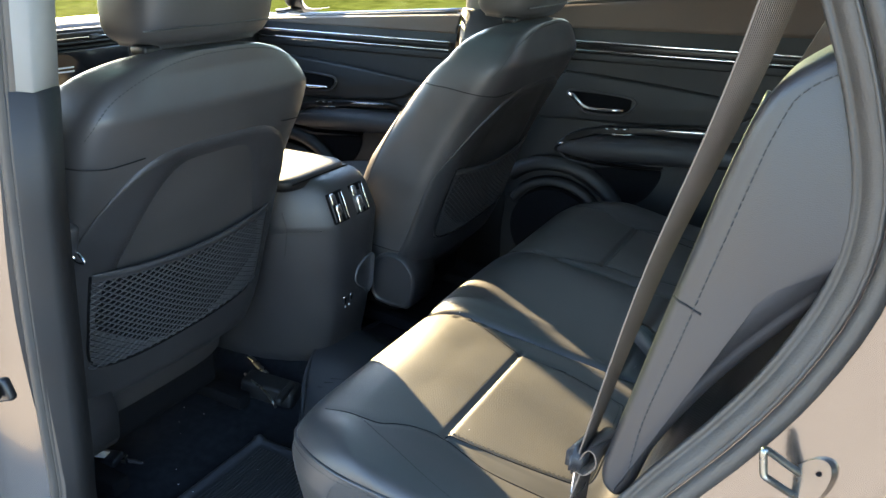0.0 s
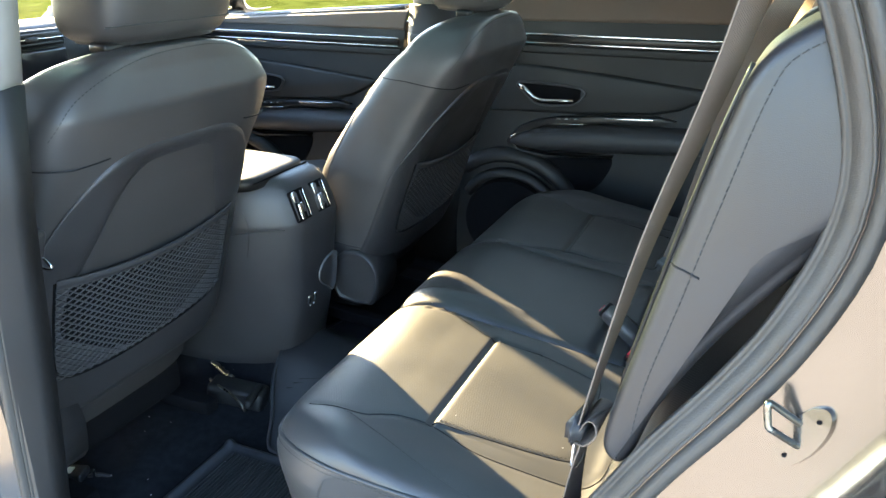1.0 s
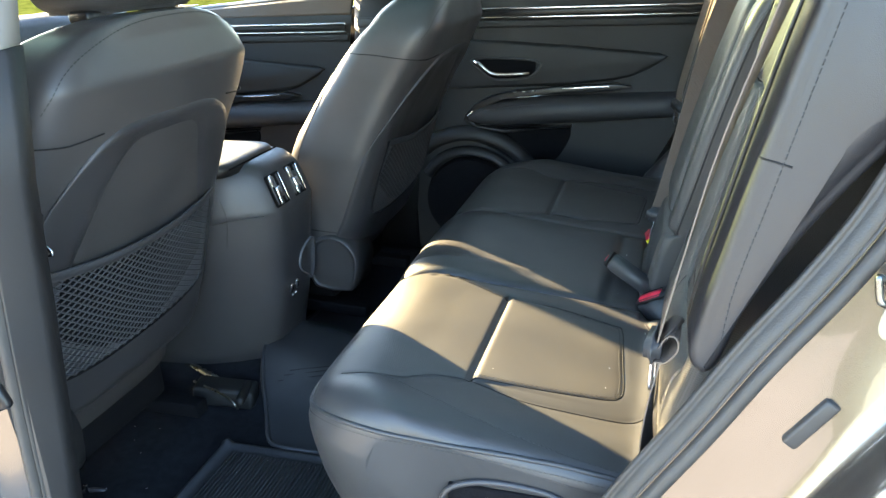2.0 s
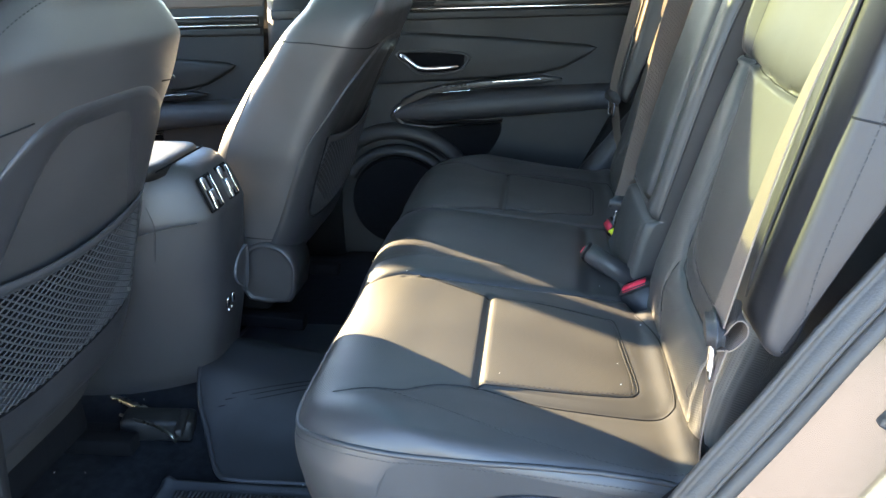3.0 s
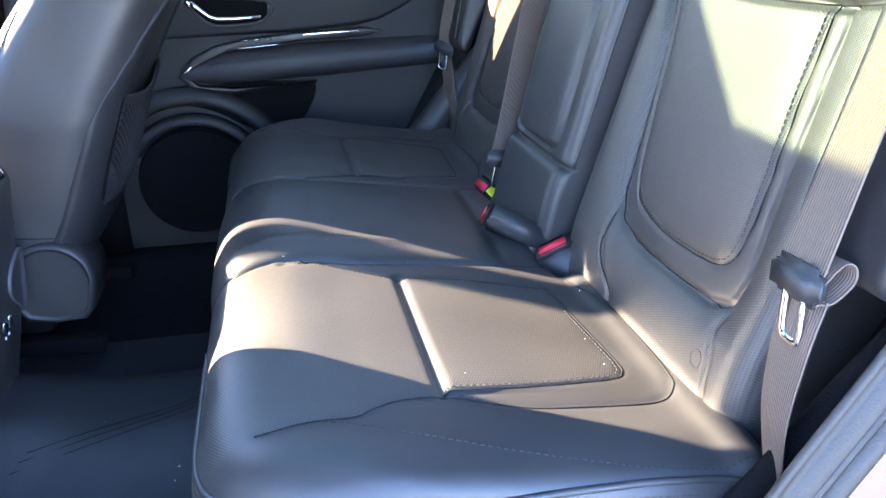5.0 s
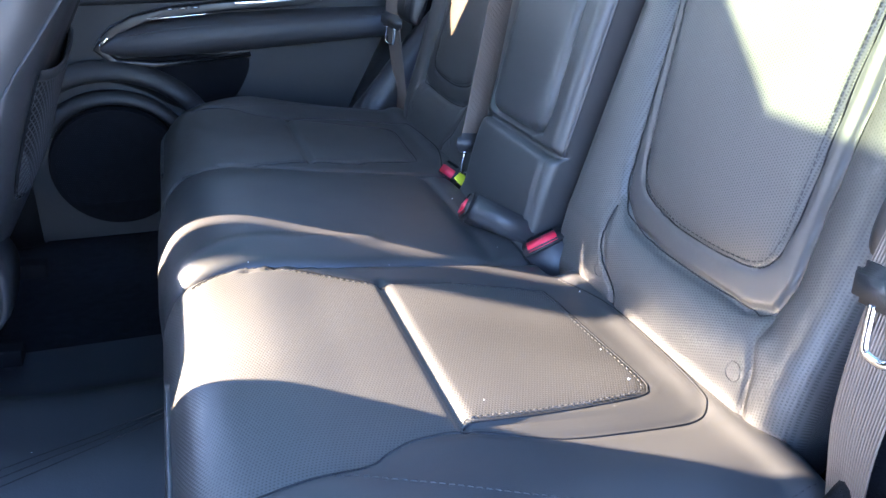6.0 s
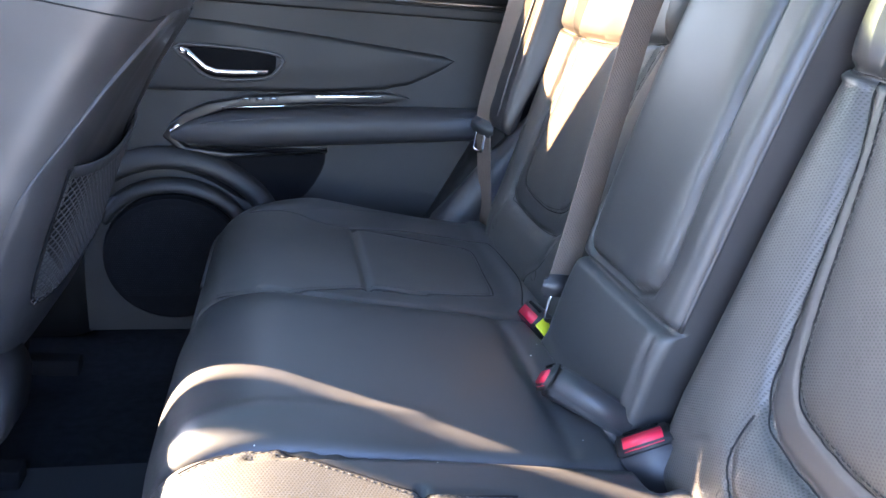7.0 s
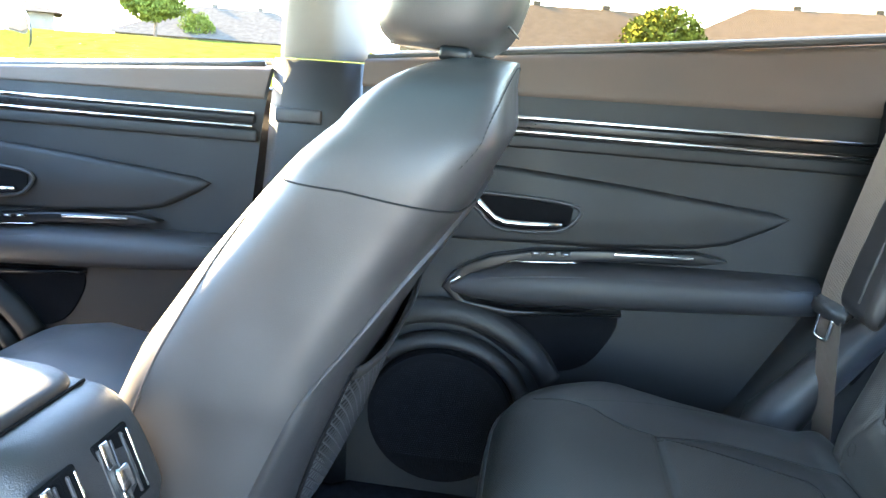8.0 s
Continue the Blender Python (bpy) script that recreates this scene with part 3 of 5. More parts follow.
# ---- front seats ----
def front_seat():
    seat = thing("car_seat", "black leather front seat with hard backrest shell and net pocket", "car seat", (-0.75, -0.37, 0.40), "front seats")
    cy, hw = -0.372, 0.228

    def rear(z):
        return np.interp(z, [0.55, 0.60, 0.67, 0.75, 0.85, 0.95, 1.037, 1.10, 1.15], [-0.690, -0.668, -0.642, -0.620, -0.590, -0.545, -0.497, -0.470, -0.478])

    def half(z):
        crown = np.clip(1 - np.clip((z - 1.03) / 0.15, 0, 1) ** 2.8, 0.01, 1) ** 0.37
        return np.interp(z, [0.55, 0.62, 0.82, 1.0], [0.215, 0.240, 0.254, 0.239]) * crown

    def thick(z):
        crown = np.sqrt(np.clip(1 - np.clip((z - 0.98) / 0.205, 0, 1) ** 3, 0.01, 1))
        return np.interp(z, [0.55, 0.75, 0.85, 0.95, 1.04, 1.12, 1.175], [0.245, 0.245, 0.234, 0.218, 0.205, 0.190, 0.18]) * crown
    rings = []
    for z in np.r_[np.linspace(0.598, 1.08, 40), 1.08 + 0.098 * np.sin(np.linspace(0.06, 1, 22) * math.pi / 2)]:
        t = thick(z)
        rings.append(ellipse_ring(rear(z) - t / 2, cy, z, t / 2, half(z), 72, 4.6))
    rest = loft("backrest", rings, LEATHER, seat)

    def skin(y, z, lift):
        e = np.clip(np.abs(y - cy) / half(z), 0, 0.999)
        return rear(z) - thick(z) / 2 * (1 - (1 - e ** 4.6) ** (1 / 4.6)) + lift
    def wrap(z, lift, reach):
        """Half of the seat's outline at z from the middle of the back round to reach on its side, lifted off the skin."""
        t, w = thick(z) / 2, half(z)
        a = np.linspace(0, 0.86 * math.pi, 400)
        p = np.stack([rear(z) - t + (t + lift) * np.sign(np.cos(a)) * np.abs(np.cos(a)) ** (2 / 4.6), (w + lift) * np.sin(a) ** (2 / 4.6)], 1)
        p = p[p[:, 0] > rear(z) - reach]
        s = np.r_[0, np.cumsum(np.linalg.norm(np.diff(p, axis=0), axis=1))]
        return p, s / s[-1]
    # hard shell that wraps round the sides, with an arched top
    nh, na = 48, 57
    verts = []
    for h in np.linspace(0, 1, nh):
        for a in np.linspace(-1, 1, na):
            z = 0.575 + h * (1.048 - 0.575 - 0.25 * abs(a) ** 4.6)
            roll = min(1, (1 - abs(a)) / 0.035, (1 - h) / 0.03, h / 0.04 + 0.2)
            lift = -0.005 + 0.0105 * math.sqrt(max(0, 1 - (1 - roll) ** 2))
            p, s = wrap(z, lift, float(np.interp(z, [0.60, 0.81, 0.9], [0.062, 0.044, 0.040])))
            x, y = np.interp(abs(a), s, p[:, 0]), np.interp(abs(a), s, p[:, 1])
            dish = -0.024 * (1 / (1 + math.exp(-((z - 0.78) / 0.016)))) * (1 / (1 + math.exp(((y + (z - 0.80) * 0.42) - 0.165) / 0.008))) * (1 / (1 + math.exp((z - 1.0) / 0.012)))
            verts.append((float(x + dish), cy + math.copysign(float(y), a), z))
    mesh_ob("back_shell", verts, quads(nh, na), HARD, seat, "grained hard plastic shell on the seat back")
    # net pocket: dark lining, elastic hem and open net
    y0, y1 = cy - 0.198, cy + 0.192

    def pocket_top(a):
        return 0.852 - 0.018 * math.sin(a * math.pi) + 0.004 * a

    def pocket_bottom(a):
        return 0.660 + 0.030 * a ** 3 + 0.012 * (1 - a) ** 4

    def pocket(a, b, out):
        y = y0 + a * (y1 - y0)
        z = pocket_bottom(a) + b * (pocket_top(a) - pocket_bottom(a))
        belly = 0.0125 + 0.008 * math.sin(math.pi * a) * (0.4 + 0.6 * b)
        return (float(rear(z)) - 0.004 + belly + out - 0.010 * (2 * a - 1) ** 6, y, z)
    mesh_ob("pocket_lining", [pocket(a, b, -0.006) for a in np.linspace(0, 1, 24) for b in np.linspace(0, 1, 12)], quads(24, 12), DARK, seat)
    rows, cols, verts, faces = 30, 22, [], []

    def strand(p, q, w):
        i = len(verts)
        p, q = np.array(p), np.array(q)
        d = (q - p) / (np.linalg.norm(q - p) + 1e-9)
        s = np.cross(d, (1, 0, 0)) * w
        verts.extend([p - s, p + s, q + s, q - s, p + np.array((0.0012, 0, 0)), q + np.array((0.0012, 0, 0))])
        faces.extend([(i, i + 4, i + 5, i + 3), (i + 4, i + 1, i + 2, i + 5)])
    for r in range(rows):
        for c in range(cols):
            up = 0.46 if r % 2 else -0.46
            a0, am, a1 = c / cols, (c + 0.5) / cols, (c + 1) / cols
            lo, hi = (r + 0.5 - up) / rows * 0.95, (r + 0.5 + up) / rows * 0.95
            strand(pocket(a0, lo, 0.0), pocket(am, hi, 0.0), 0.0013)
            strand(pocket(am, hi, 0.0), pocket(a1, lo, 0.0), 0.0013)
    net = mesh_ob("net_pocket", verts, faces, NETM, seat, "open black net of the map pocket")
    hem = [pocket(a, b, o) for a in np.linspace(0, 1, 26) for b, o in ((0.94, -0.001), (0.945, 0.002), (1.02, 0.0025), (1.03, 0.001), (1.025, -0.002))]
    mesh_ob("pocket_hem", hem, quads(26, 5), NETM, net, "flat elastic hem of the net pocket")
    tube("pocket_rim", [pocket(a, b, -0.002) for a, b in ((0, 1), (0, 0.5), (0.02, 0.05), (0.2, -0.02), (0.5, -0.02), (0.8, -0.02), (0.97, 0.04), (1, 0.5), (1, 1))], 0.0024, DARK, net)
    # shoulder seams, on round the sides
    for s in (-1, 1):
        p, arc = wrap(1.044, 0.0004, 0.185)
        pts = [(float(np.interp(q, arc, p[:, 0])), cy + s * float(np.interp(q, arc, p[:, 1])), 1.044 - 0.010 * max(0, 1 - abs(q - 0.5) / 0.3)) for q in np.linspace(0.36, 1, 30)]
        tube("shoulder_seam", pts, 0.0010, SEAM, seat, n=60)
        edge = []
        for z in np.linspace(0.68, 1.02, 12):
            p, arc = wrap(z, 0.0003, 0.192)
            edge.append((float(p[-1, 0]), cy + s * float(p[-1, 1]), float(z)))
        tube("front_piping", edge, 0.0014, LEATHER, seat)
    pts = spline([(cy - 0.226, 1.094), (cy - 0.19, 1.122), (cy - 0.12, 1.144), (cy - 0.05, 1.154), (cy + 0.05, 1.156), (cy + 0.13, 1.150), (cy + 0.19, 1.136), (cy + 0.222, 1.115)], 90)
    pts = drape(rest, [(-0.50 + (1.158 - z) * 0.2, y, z) for y, z in pts], (-0.8, 0, -0.6))
    stitches("shoulder_stitching", pts, THREAD, seat, normal=(0.8, 0, 0.6), length=0.005, width=0.0008)
    # stitched hem along the lower edge of the leather
    for s in (-1, 1):
        p, arc = wrap(0.625, 0.0004, 0.20)
        tube("lower_hem", [(float(np.interp(q, arc, p[:, 0])), cy + s * float(np.interp(q, arc, p[:, 1])), 0.625 + 0.012 * q) for q in np.linspace(0.50, 1, 16)], 0.0012, SEAM, seat, n=40)
    # headrest with two posts
    rings = []
    for k in 0.5 - 0.5 * np.cos(np.linspace(0, math.pi, 26)):
        s = max(0.72, (1 - abs(2 * k - 1) ** 5) ** 0.2) if 0 < k < 1 else 0.66
        rings.append(ellipse_ring(-0.570 + 0.035 * k, cy + 0.028, 1.180 + 0.20 * k, 0.080 * s, 0.136 * (0.35 + 0.65 * s), 48, 3.4))
    head = loft("headrest", rings, LEATHER, seat)
    tube("headrest_seam", [(-0.4885, cy + y, 1.210) for y in (-0.125, -0.06, 0, 0.06, 0.125)], 0.0015, PIPING, head)
    for py in (-0.07, 0.07):
        post = tube("headrest_post", [(-0.545, cy + py, 1.13), (-0.540, cy + py, 1.21)], 0.0065, CHROME, seat, "chrome headrest post", sides=12)
        rounded_box("post_sleeve", (0.034, 0.052, 0.016), (-0.543, cy + py, 1.178), GLOSS, post, r=0.006)
    # cushion, valance and recliner cover
    rings = []
    for x, zt, zb, w in ((-1.20, 0.640, 0.56, 0.20), (-1.17, 0.675, 0.52, 0.235), (-1.10, 0.690, 0.50, 0.25), (-0.95, 0.675, 0.49, 0.255), (-0.80, 0.645, 0.49, 0.23), (-0.735, 0.61, 0.50, 0.17)):
        rings.append([(x, cy + y, (zt + zb) / 2 + z * (zt - zb) / 2) for y, z, _ in ellipse_ring(0, 0, 0, w, 1, 36, 4)])
    loft("seat_cushion", rings, LEATHER, seat)
    rounded_box("seat_base", (0.42, 0.34, 0.09), (-0.96, cy, 0.465), DARK, seat, r=0.02)
    pts = [(-0.722 + 0.066 * math.cos(a), 0.562 + 0.066 * math.sin(a)) for a in np.linspace(-0.15, math.pi + 0.15, 30)] + [(-0.785, 0.53), (-0.780, 0.505), (-0.768, 0.488), (-0.722, 0.483), (-0.676, 0.488), (-0.664, 0.505), (-0.659, 0.53)]
    mid = np.array((-0.722, 0.55))
    section = ((0.150, 1.0), (0.230, 1.0), (0.240, 0.985), (0.247, 0.95), (0.2495, 0.90), (0.2495, 0.86), (0.2460, 0.835), (0.2455, 0.80), (0.2465, 0.4))
    cap = [[(mid[0] + (x - mid[0]) * k, cy - y, mid[1] + (z - mid[1]) * k) for x, z in pts] for y, k in section]
    loft("recliner_cover", cap, HARD, seat, "rounded plastic recliner cover")
    for s in (-1, 1):
        rounded_box("seat_rail", (0.46, 0.035, 0.03), (-0.90, cy + s * 0.16, 0.398), DARK, seat, "black seat rail", r=0.004)
    return settle(seat)


driver = front_seat()
driver["label"] = "black leather driver's seat with hard shell and net pocket"
passenger = copy_thing(driver, pose(-0.578, -0.37 + 0.797, 0.41, 0, 3.4, 0))
passenger["label"] = "black leather passenger seat set further back, with net pocket"

# ---- centre console ----
console = thing("centre_console", "black plastic centre console with rear vents and charging ports", "console", (-0.8, 0.04, 0.36))
cyc = 0.024
rings = []
for z, xr, w in ((0.36, -0.616, 0.135), (0.44, -0.596, 0.131), (0.52, -0.576, 0.129), (0.57, -0.566, 0.128), (0.65, -0.557, 0.128), (0.72, -0.549, 0.130), (0.750, -0.545, 0.130), (0.758, -0.5435, 0.130), (0.766, -0.545, 0.130), (0.79, -0.552, 0.128),
                 (0.815, -0.561, 0.125), (0.832, -0.570, 0.123), (0.845, -0.580, 0.120), (0.854, -0.591, 0.116), (0.859, -0.605, 0.110), (0.861, -0.625, 0.10)):
    left = w * float(np.interp(z, [0.36, 0.55, 0.78], [0.66, 0.80, 1.0]))
    corners = [(xr, cyc + w), (xr, cyc - 0.030), (xr - 0.115, cyc - 0.88 * left), (xr - 0.30, cyc - left), (-1.40, cyc - left), (-1.40, cyc + w)]
    ring = []
    for k, c in enumerate(corners):
        for o in (corners[k - 1], corners[(k + 1) % len(corners)]):
            reach = (0.026, 0.020, 0.04, 0.06, 0.03, 0.03)[k] / math.dist(c, o)
            ring.append((c[0] + (o[0] - c[0]) * reach, c[1] + (o[1] - c[1]) * reach))
    for _ in range(3):
        ring = [(p[0] + (q[0] - p[0]) * f, p[1] + (q[1] - p[1]) * f) for p, q in zip(ring, ring[1:] + ring[:1]) for f in (0.25, 0.75)]
    ring = [(x, y, z) for x, y in ring]
    rings.append(ring)
loft("console_body", rings, HARD, console)
rings = []
for z, w, xr in ((0.845, 0.110, -0.620), (0.859, 0.112, -0.617), (0.866, 0.111, -0.619), (0.870, 0.107, -0.624), (0.872, 0.097, -0.636)):
    rings.append([(-0.83 + (xr + 0.83) * math.copysign(abs(math.cos(a)) ** 0.2, math.cos(a)), cyc - 0.006 + w * math.copysign(abs(math.sin(a)) ** 0.3, math.sin(a)), z) for a in np.linspace(0, 2 * math.pi, 64, endpoint=False)])
loft("armrest_lid", rings, SOFT, console, "padded leather armrest lid")
tube("lid_gap", [(-0.6165, cyc + y, 0.861) for y in (-0.095, -0.05, 0, 0.05, 0.095)], 0.0016, DARK, console)
FACET = (0, -20, 0)
for vy in (0.004, 0.079):
    def on_facet(off, dy, dz):
        return (-0.5585 + off * math.cos(radians(20)) - dz * math.sin(radians(20)), vy + dy + 0.10 * -dz, 0.802 + dz * math.cos(radians(20)) + off * math.sin(radians(20)))
    vent = rounded_box("air_vent", (0.006, 0.052, 0.068), on_facet(-0.0018, 0, 0), DARK, console, "rear air vent", r=0.0025, turn=FACET)
    for sx in (-0.022, -0.004, 0.012):
        rounded_box("vent_slat", (0.006, 0.003, 0.058), on_facet(0.0006, sx, 0), HARD, vent, r=0.0012, turn=FACET)
    rounded_box("vent_slide", (0.005, 0.011, 0.024), on_facet(0.002, -0.012, 0.020), CHROME, vent, "chrome vent slide", r=0.0016, turn=FACET)
    rounded_box("vent_slide", (0.005, 0.010, 0.018), on_facet(0.002, -0.010, -0.022), CHROME, vent, "chrome vent slide", r=0.0016, turn=FACET)
    rounded_box("vent_tab", (0.010, 0.017, 0.022), on_facet(0.004, -0.008, -0.005), CHROME, vent, "chrome vent tab", r=0.003, turn=FACET)
    rounded_box("vent_trim", (0.004, 0.0026, 0.058), on_facet(0.0016, 0.021, 0), CHROME, vent, "slim chrome vent line", r=0.001, turn=FACET)
for py in (0.018, 0.042):
    port = rounded_box("charging_port", (0.006, 0.010, 0.021), (-0.5645, py, 0.572), CHROME, console, "charging port with metal rim", r=0.003, turn=(0, 8, 0))
    rounded_box("port_slot", (0.004, 0.0045, 0.013), (-0.5625, py, 0.572), DARK, port, r=0.0015, turn=(0, 8, 0))
for py in (0.026, 0.041):
    rounded_box("port_symbol", (0.002, 0.004, 0.004), (-0.5685, py, 0.552), WHITE, console, r=0.0006, turn=(0, 8, 0))
rings = []
for off, k in ((-0.006, 1.0), (0.0034, 1.0), (0.0042, 0.93), (0.002, 0.88)):
    ring = []
    for y, z in spline([(0.056, 0.612), (0.066, 0.640), (0.095, 0.654), (0.128, 0.652), (0.134, 0.62), (0.132, 0.575), (0.118, 0.553), (0.095, 0.572), (0.070, 0.590)], 40, closed=True):
        y, z = 0.101 + (y - 0.101) * k, 0.595 + (z - 0.595) * k
        ring.append((float(np.interp(z, [0.52, 0.57, 0.65], [-0.576, -0.566, -0.557])) - 0.004 * max(0, (y - 0.11) / 0.03) ** 2 + off, y, z))
    rings.append(ring)
loft("side_pocket", rings, PANEL, console, "small moulded finger recess")
tube("console_seam", [(-0.575, -0.036, 0.755), (-0.60, -0.062, 0.757), (-0.66, -0.091, 0.75), (-0.72, -0.100, 0.73)], 0.0012, PIPING, console)
tube("panel_crease", [(-0.640, -0.0845, 0.80), (-0.632, -0.083, 0.76), (-0.640, -0.086, 0.70)], 0.0008, SOFT, console)
settle(console)

# ---- floor, tunnel, mats ----
def sheet(name, fn, us, vs, mat, parent=None, label="", thick=0.0):
    verts = [fn(u, v) for u in us for v in vs]
    uvs = [(u, v) for u in us for v in vs]
    return mesh_ob(name, verts, quads(len(us), len(vs)), mat, parent, label, uvs)


def floor_z(x, y):
    hump = 0.06 * math.exp(-((y - 0.03) / 0.13) ** 4)
    step = 0.05 / (1 + math.exp((x + 0.66) / 0.015)) * (abs(y) > 0.12)
    foot = 0.10 / (1 + math.exp(-(x + 0.20) / 0.02))
    return 0.352 + hump + 0.4 * step + foot


floor = sheet("floor", lambda u, v: (u, v, floor_z(u, v) + 0.0015 * noise.noise((u * 60, v * 60, 0))), np.linspace(-1.6, 0.35, 110), np.linspace(-0.80, 0.86, 90), CARPET)
tagged(floor, "black carpeted car floor", "floor", kind="structure")
mat_l = thing("floor_mat", "black ribbed rubber floor mat with smooth raised border", "floor mat", (-0.4, -0.35, 0.36), "floor mats")
sheet("mat_border", lambda u, v: (u, v, floor_z(u, v) + 0.006 + 0.008 * max(0, 1 - abs(v + 0.262) / 0.010) + 0.008 * max(0, 1 - abs(u + 0.590) / 0.010)), np.linspace(-0.60, -0.245, 70), np.linspace(-0.66, -0.252, 70), MATS, mat_l)
sheet("mat_ribs", lambda u, v: (u, v, floor_z(u, v) + 0.011), np.linspace(-0.565, -0.25, 30), np.linspace(-0.64, -0.285, 40), MATM, mat_l, "fine ribs across the mat")
settle(mat_l)
mat_c = thing("tunnel_mat", "smooth black rubber mat over the centre tunnel", "floor mat", (-0.4, 0.05, 0.41), "floor mats")


def mat_front(v):
    return float(np.interp(v, [-0.26, -0.20, -0.074, 0.058, 0.34], [-0.495, -0.535, -0.607, -0.645, -0.65]))


def mat_point(u, v):
    x = mat_front(v) + u * (-0.245 - mat_front(v))
    return (x, v, floor_z(x, v) + 0.008 + 0.030 * math.exp(-((u - 0.1) / 0.25) ** 2) * math.exp(-((v - 0.05) / 0.2) ** 4))


sheet("mat_skin", mat_point, np.linspace(0, 1, 70), np.linspace(-0.25, 0.34, 60), MATS, mat_c)
edge = [mat_point(0, v) for v in (0.34, 0.2, 0.058, -0.074, -0.16, -0.235)] + [mat_point(u, -0.25) for u in (0.1, 0.4, 0.7, 1.0)]
for k in range(3):
    tube("mat_crease", [(x, y, mat_point((x - mat_front(y)) / (-0.245 - mat_front(y)), y)[2] + 0.0016) for x, y in ((-0.56 + 0.01 * k, -0.098 + 0.011 * k), (-0.46, -0.062 + 0.011 * k), (-0.36, -0.026 + 0.011 * k), (-0.25, 0.010 + 0.011 * k))], 0.0008, SEAM, mat_c, n=30)
tube("mat_edge", [(x, y, z + 0.003) for x, y, z in edge], 0.0045, MATS, mat_c, "raised rubber rim", n=80)
settle(mat_c)


# ---- far side: doors, pillar ----
def bevel_plate(name, outline, y_face, depth, mat, parent, label="", r=0.006, toward=-1, smooth_n=0):
    """A raised plate on the right-hand door: an outline (x, z) with rounded edges, facing the cabin."""
    p = spline(outline, smooth_n, closed=True) if smooth_n else np.array(outline, dtype=float)
    c = p.mean(0)
    d = np.roll(p, -1, 0) - np.roll(p, 1, 0)
    d /= np.linalg.norm(d, axis=1)[:, None] + 1e-9
    nr = np.stack([d[:, 1], -d[:, 0]], 1)
    if np.sum((p - c) * nr) < 0:
        nr = -nr
    rings = []
    for k in range(5):
        a = k / 4 * math.pi / 2
        q = p - nr * r * (1 - math.cos(a))
        y = y_face - toward * depth + toward * (depth - r + r * math.sin(a))
        rings.append([(x, y, z) for x, z in q])
    rings.insert(0, [(x, y_face - toward * depth, z) for x, z in p])
    return loft(name, rings, mat, parent, label)


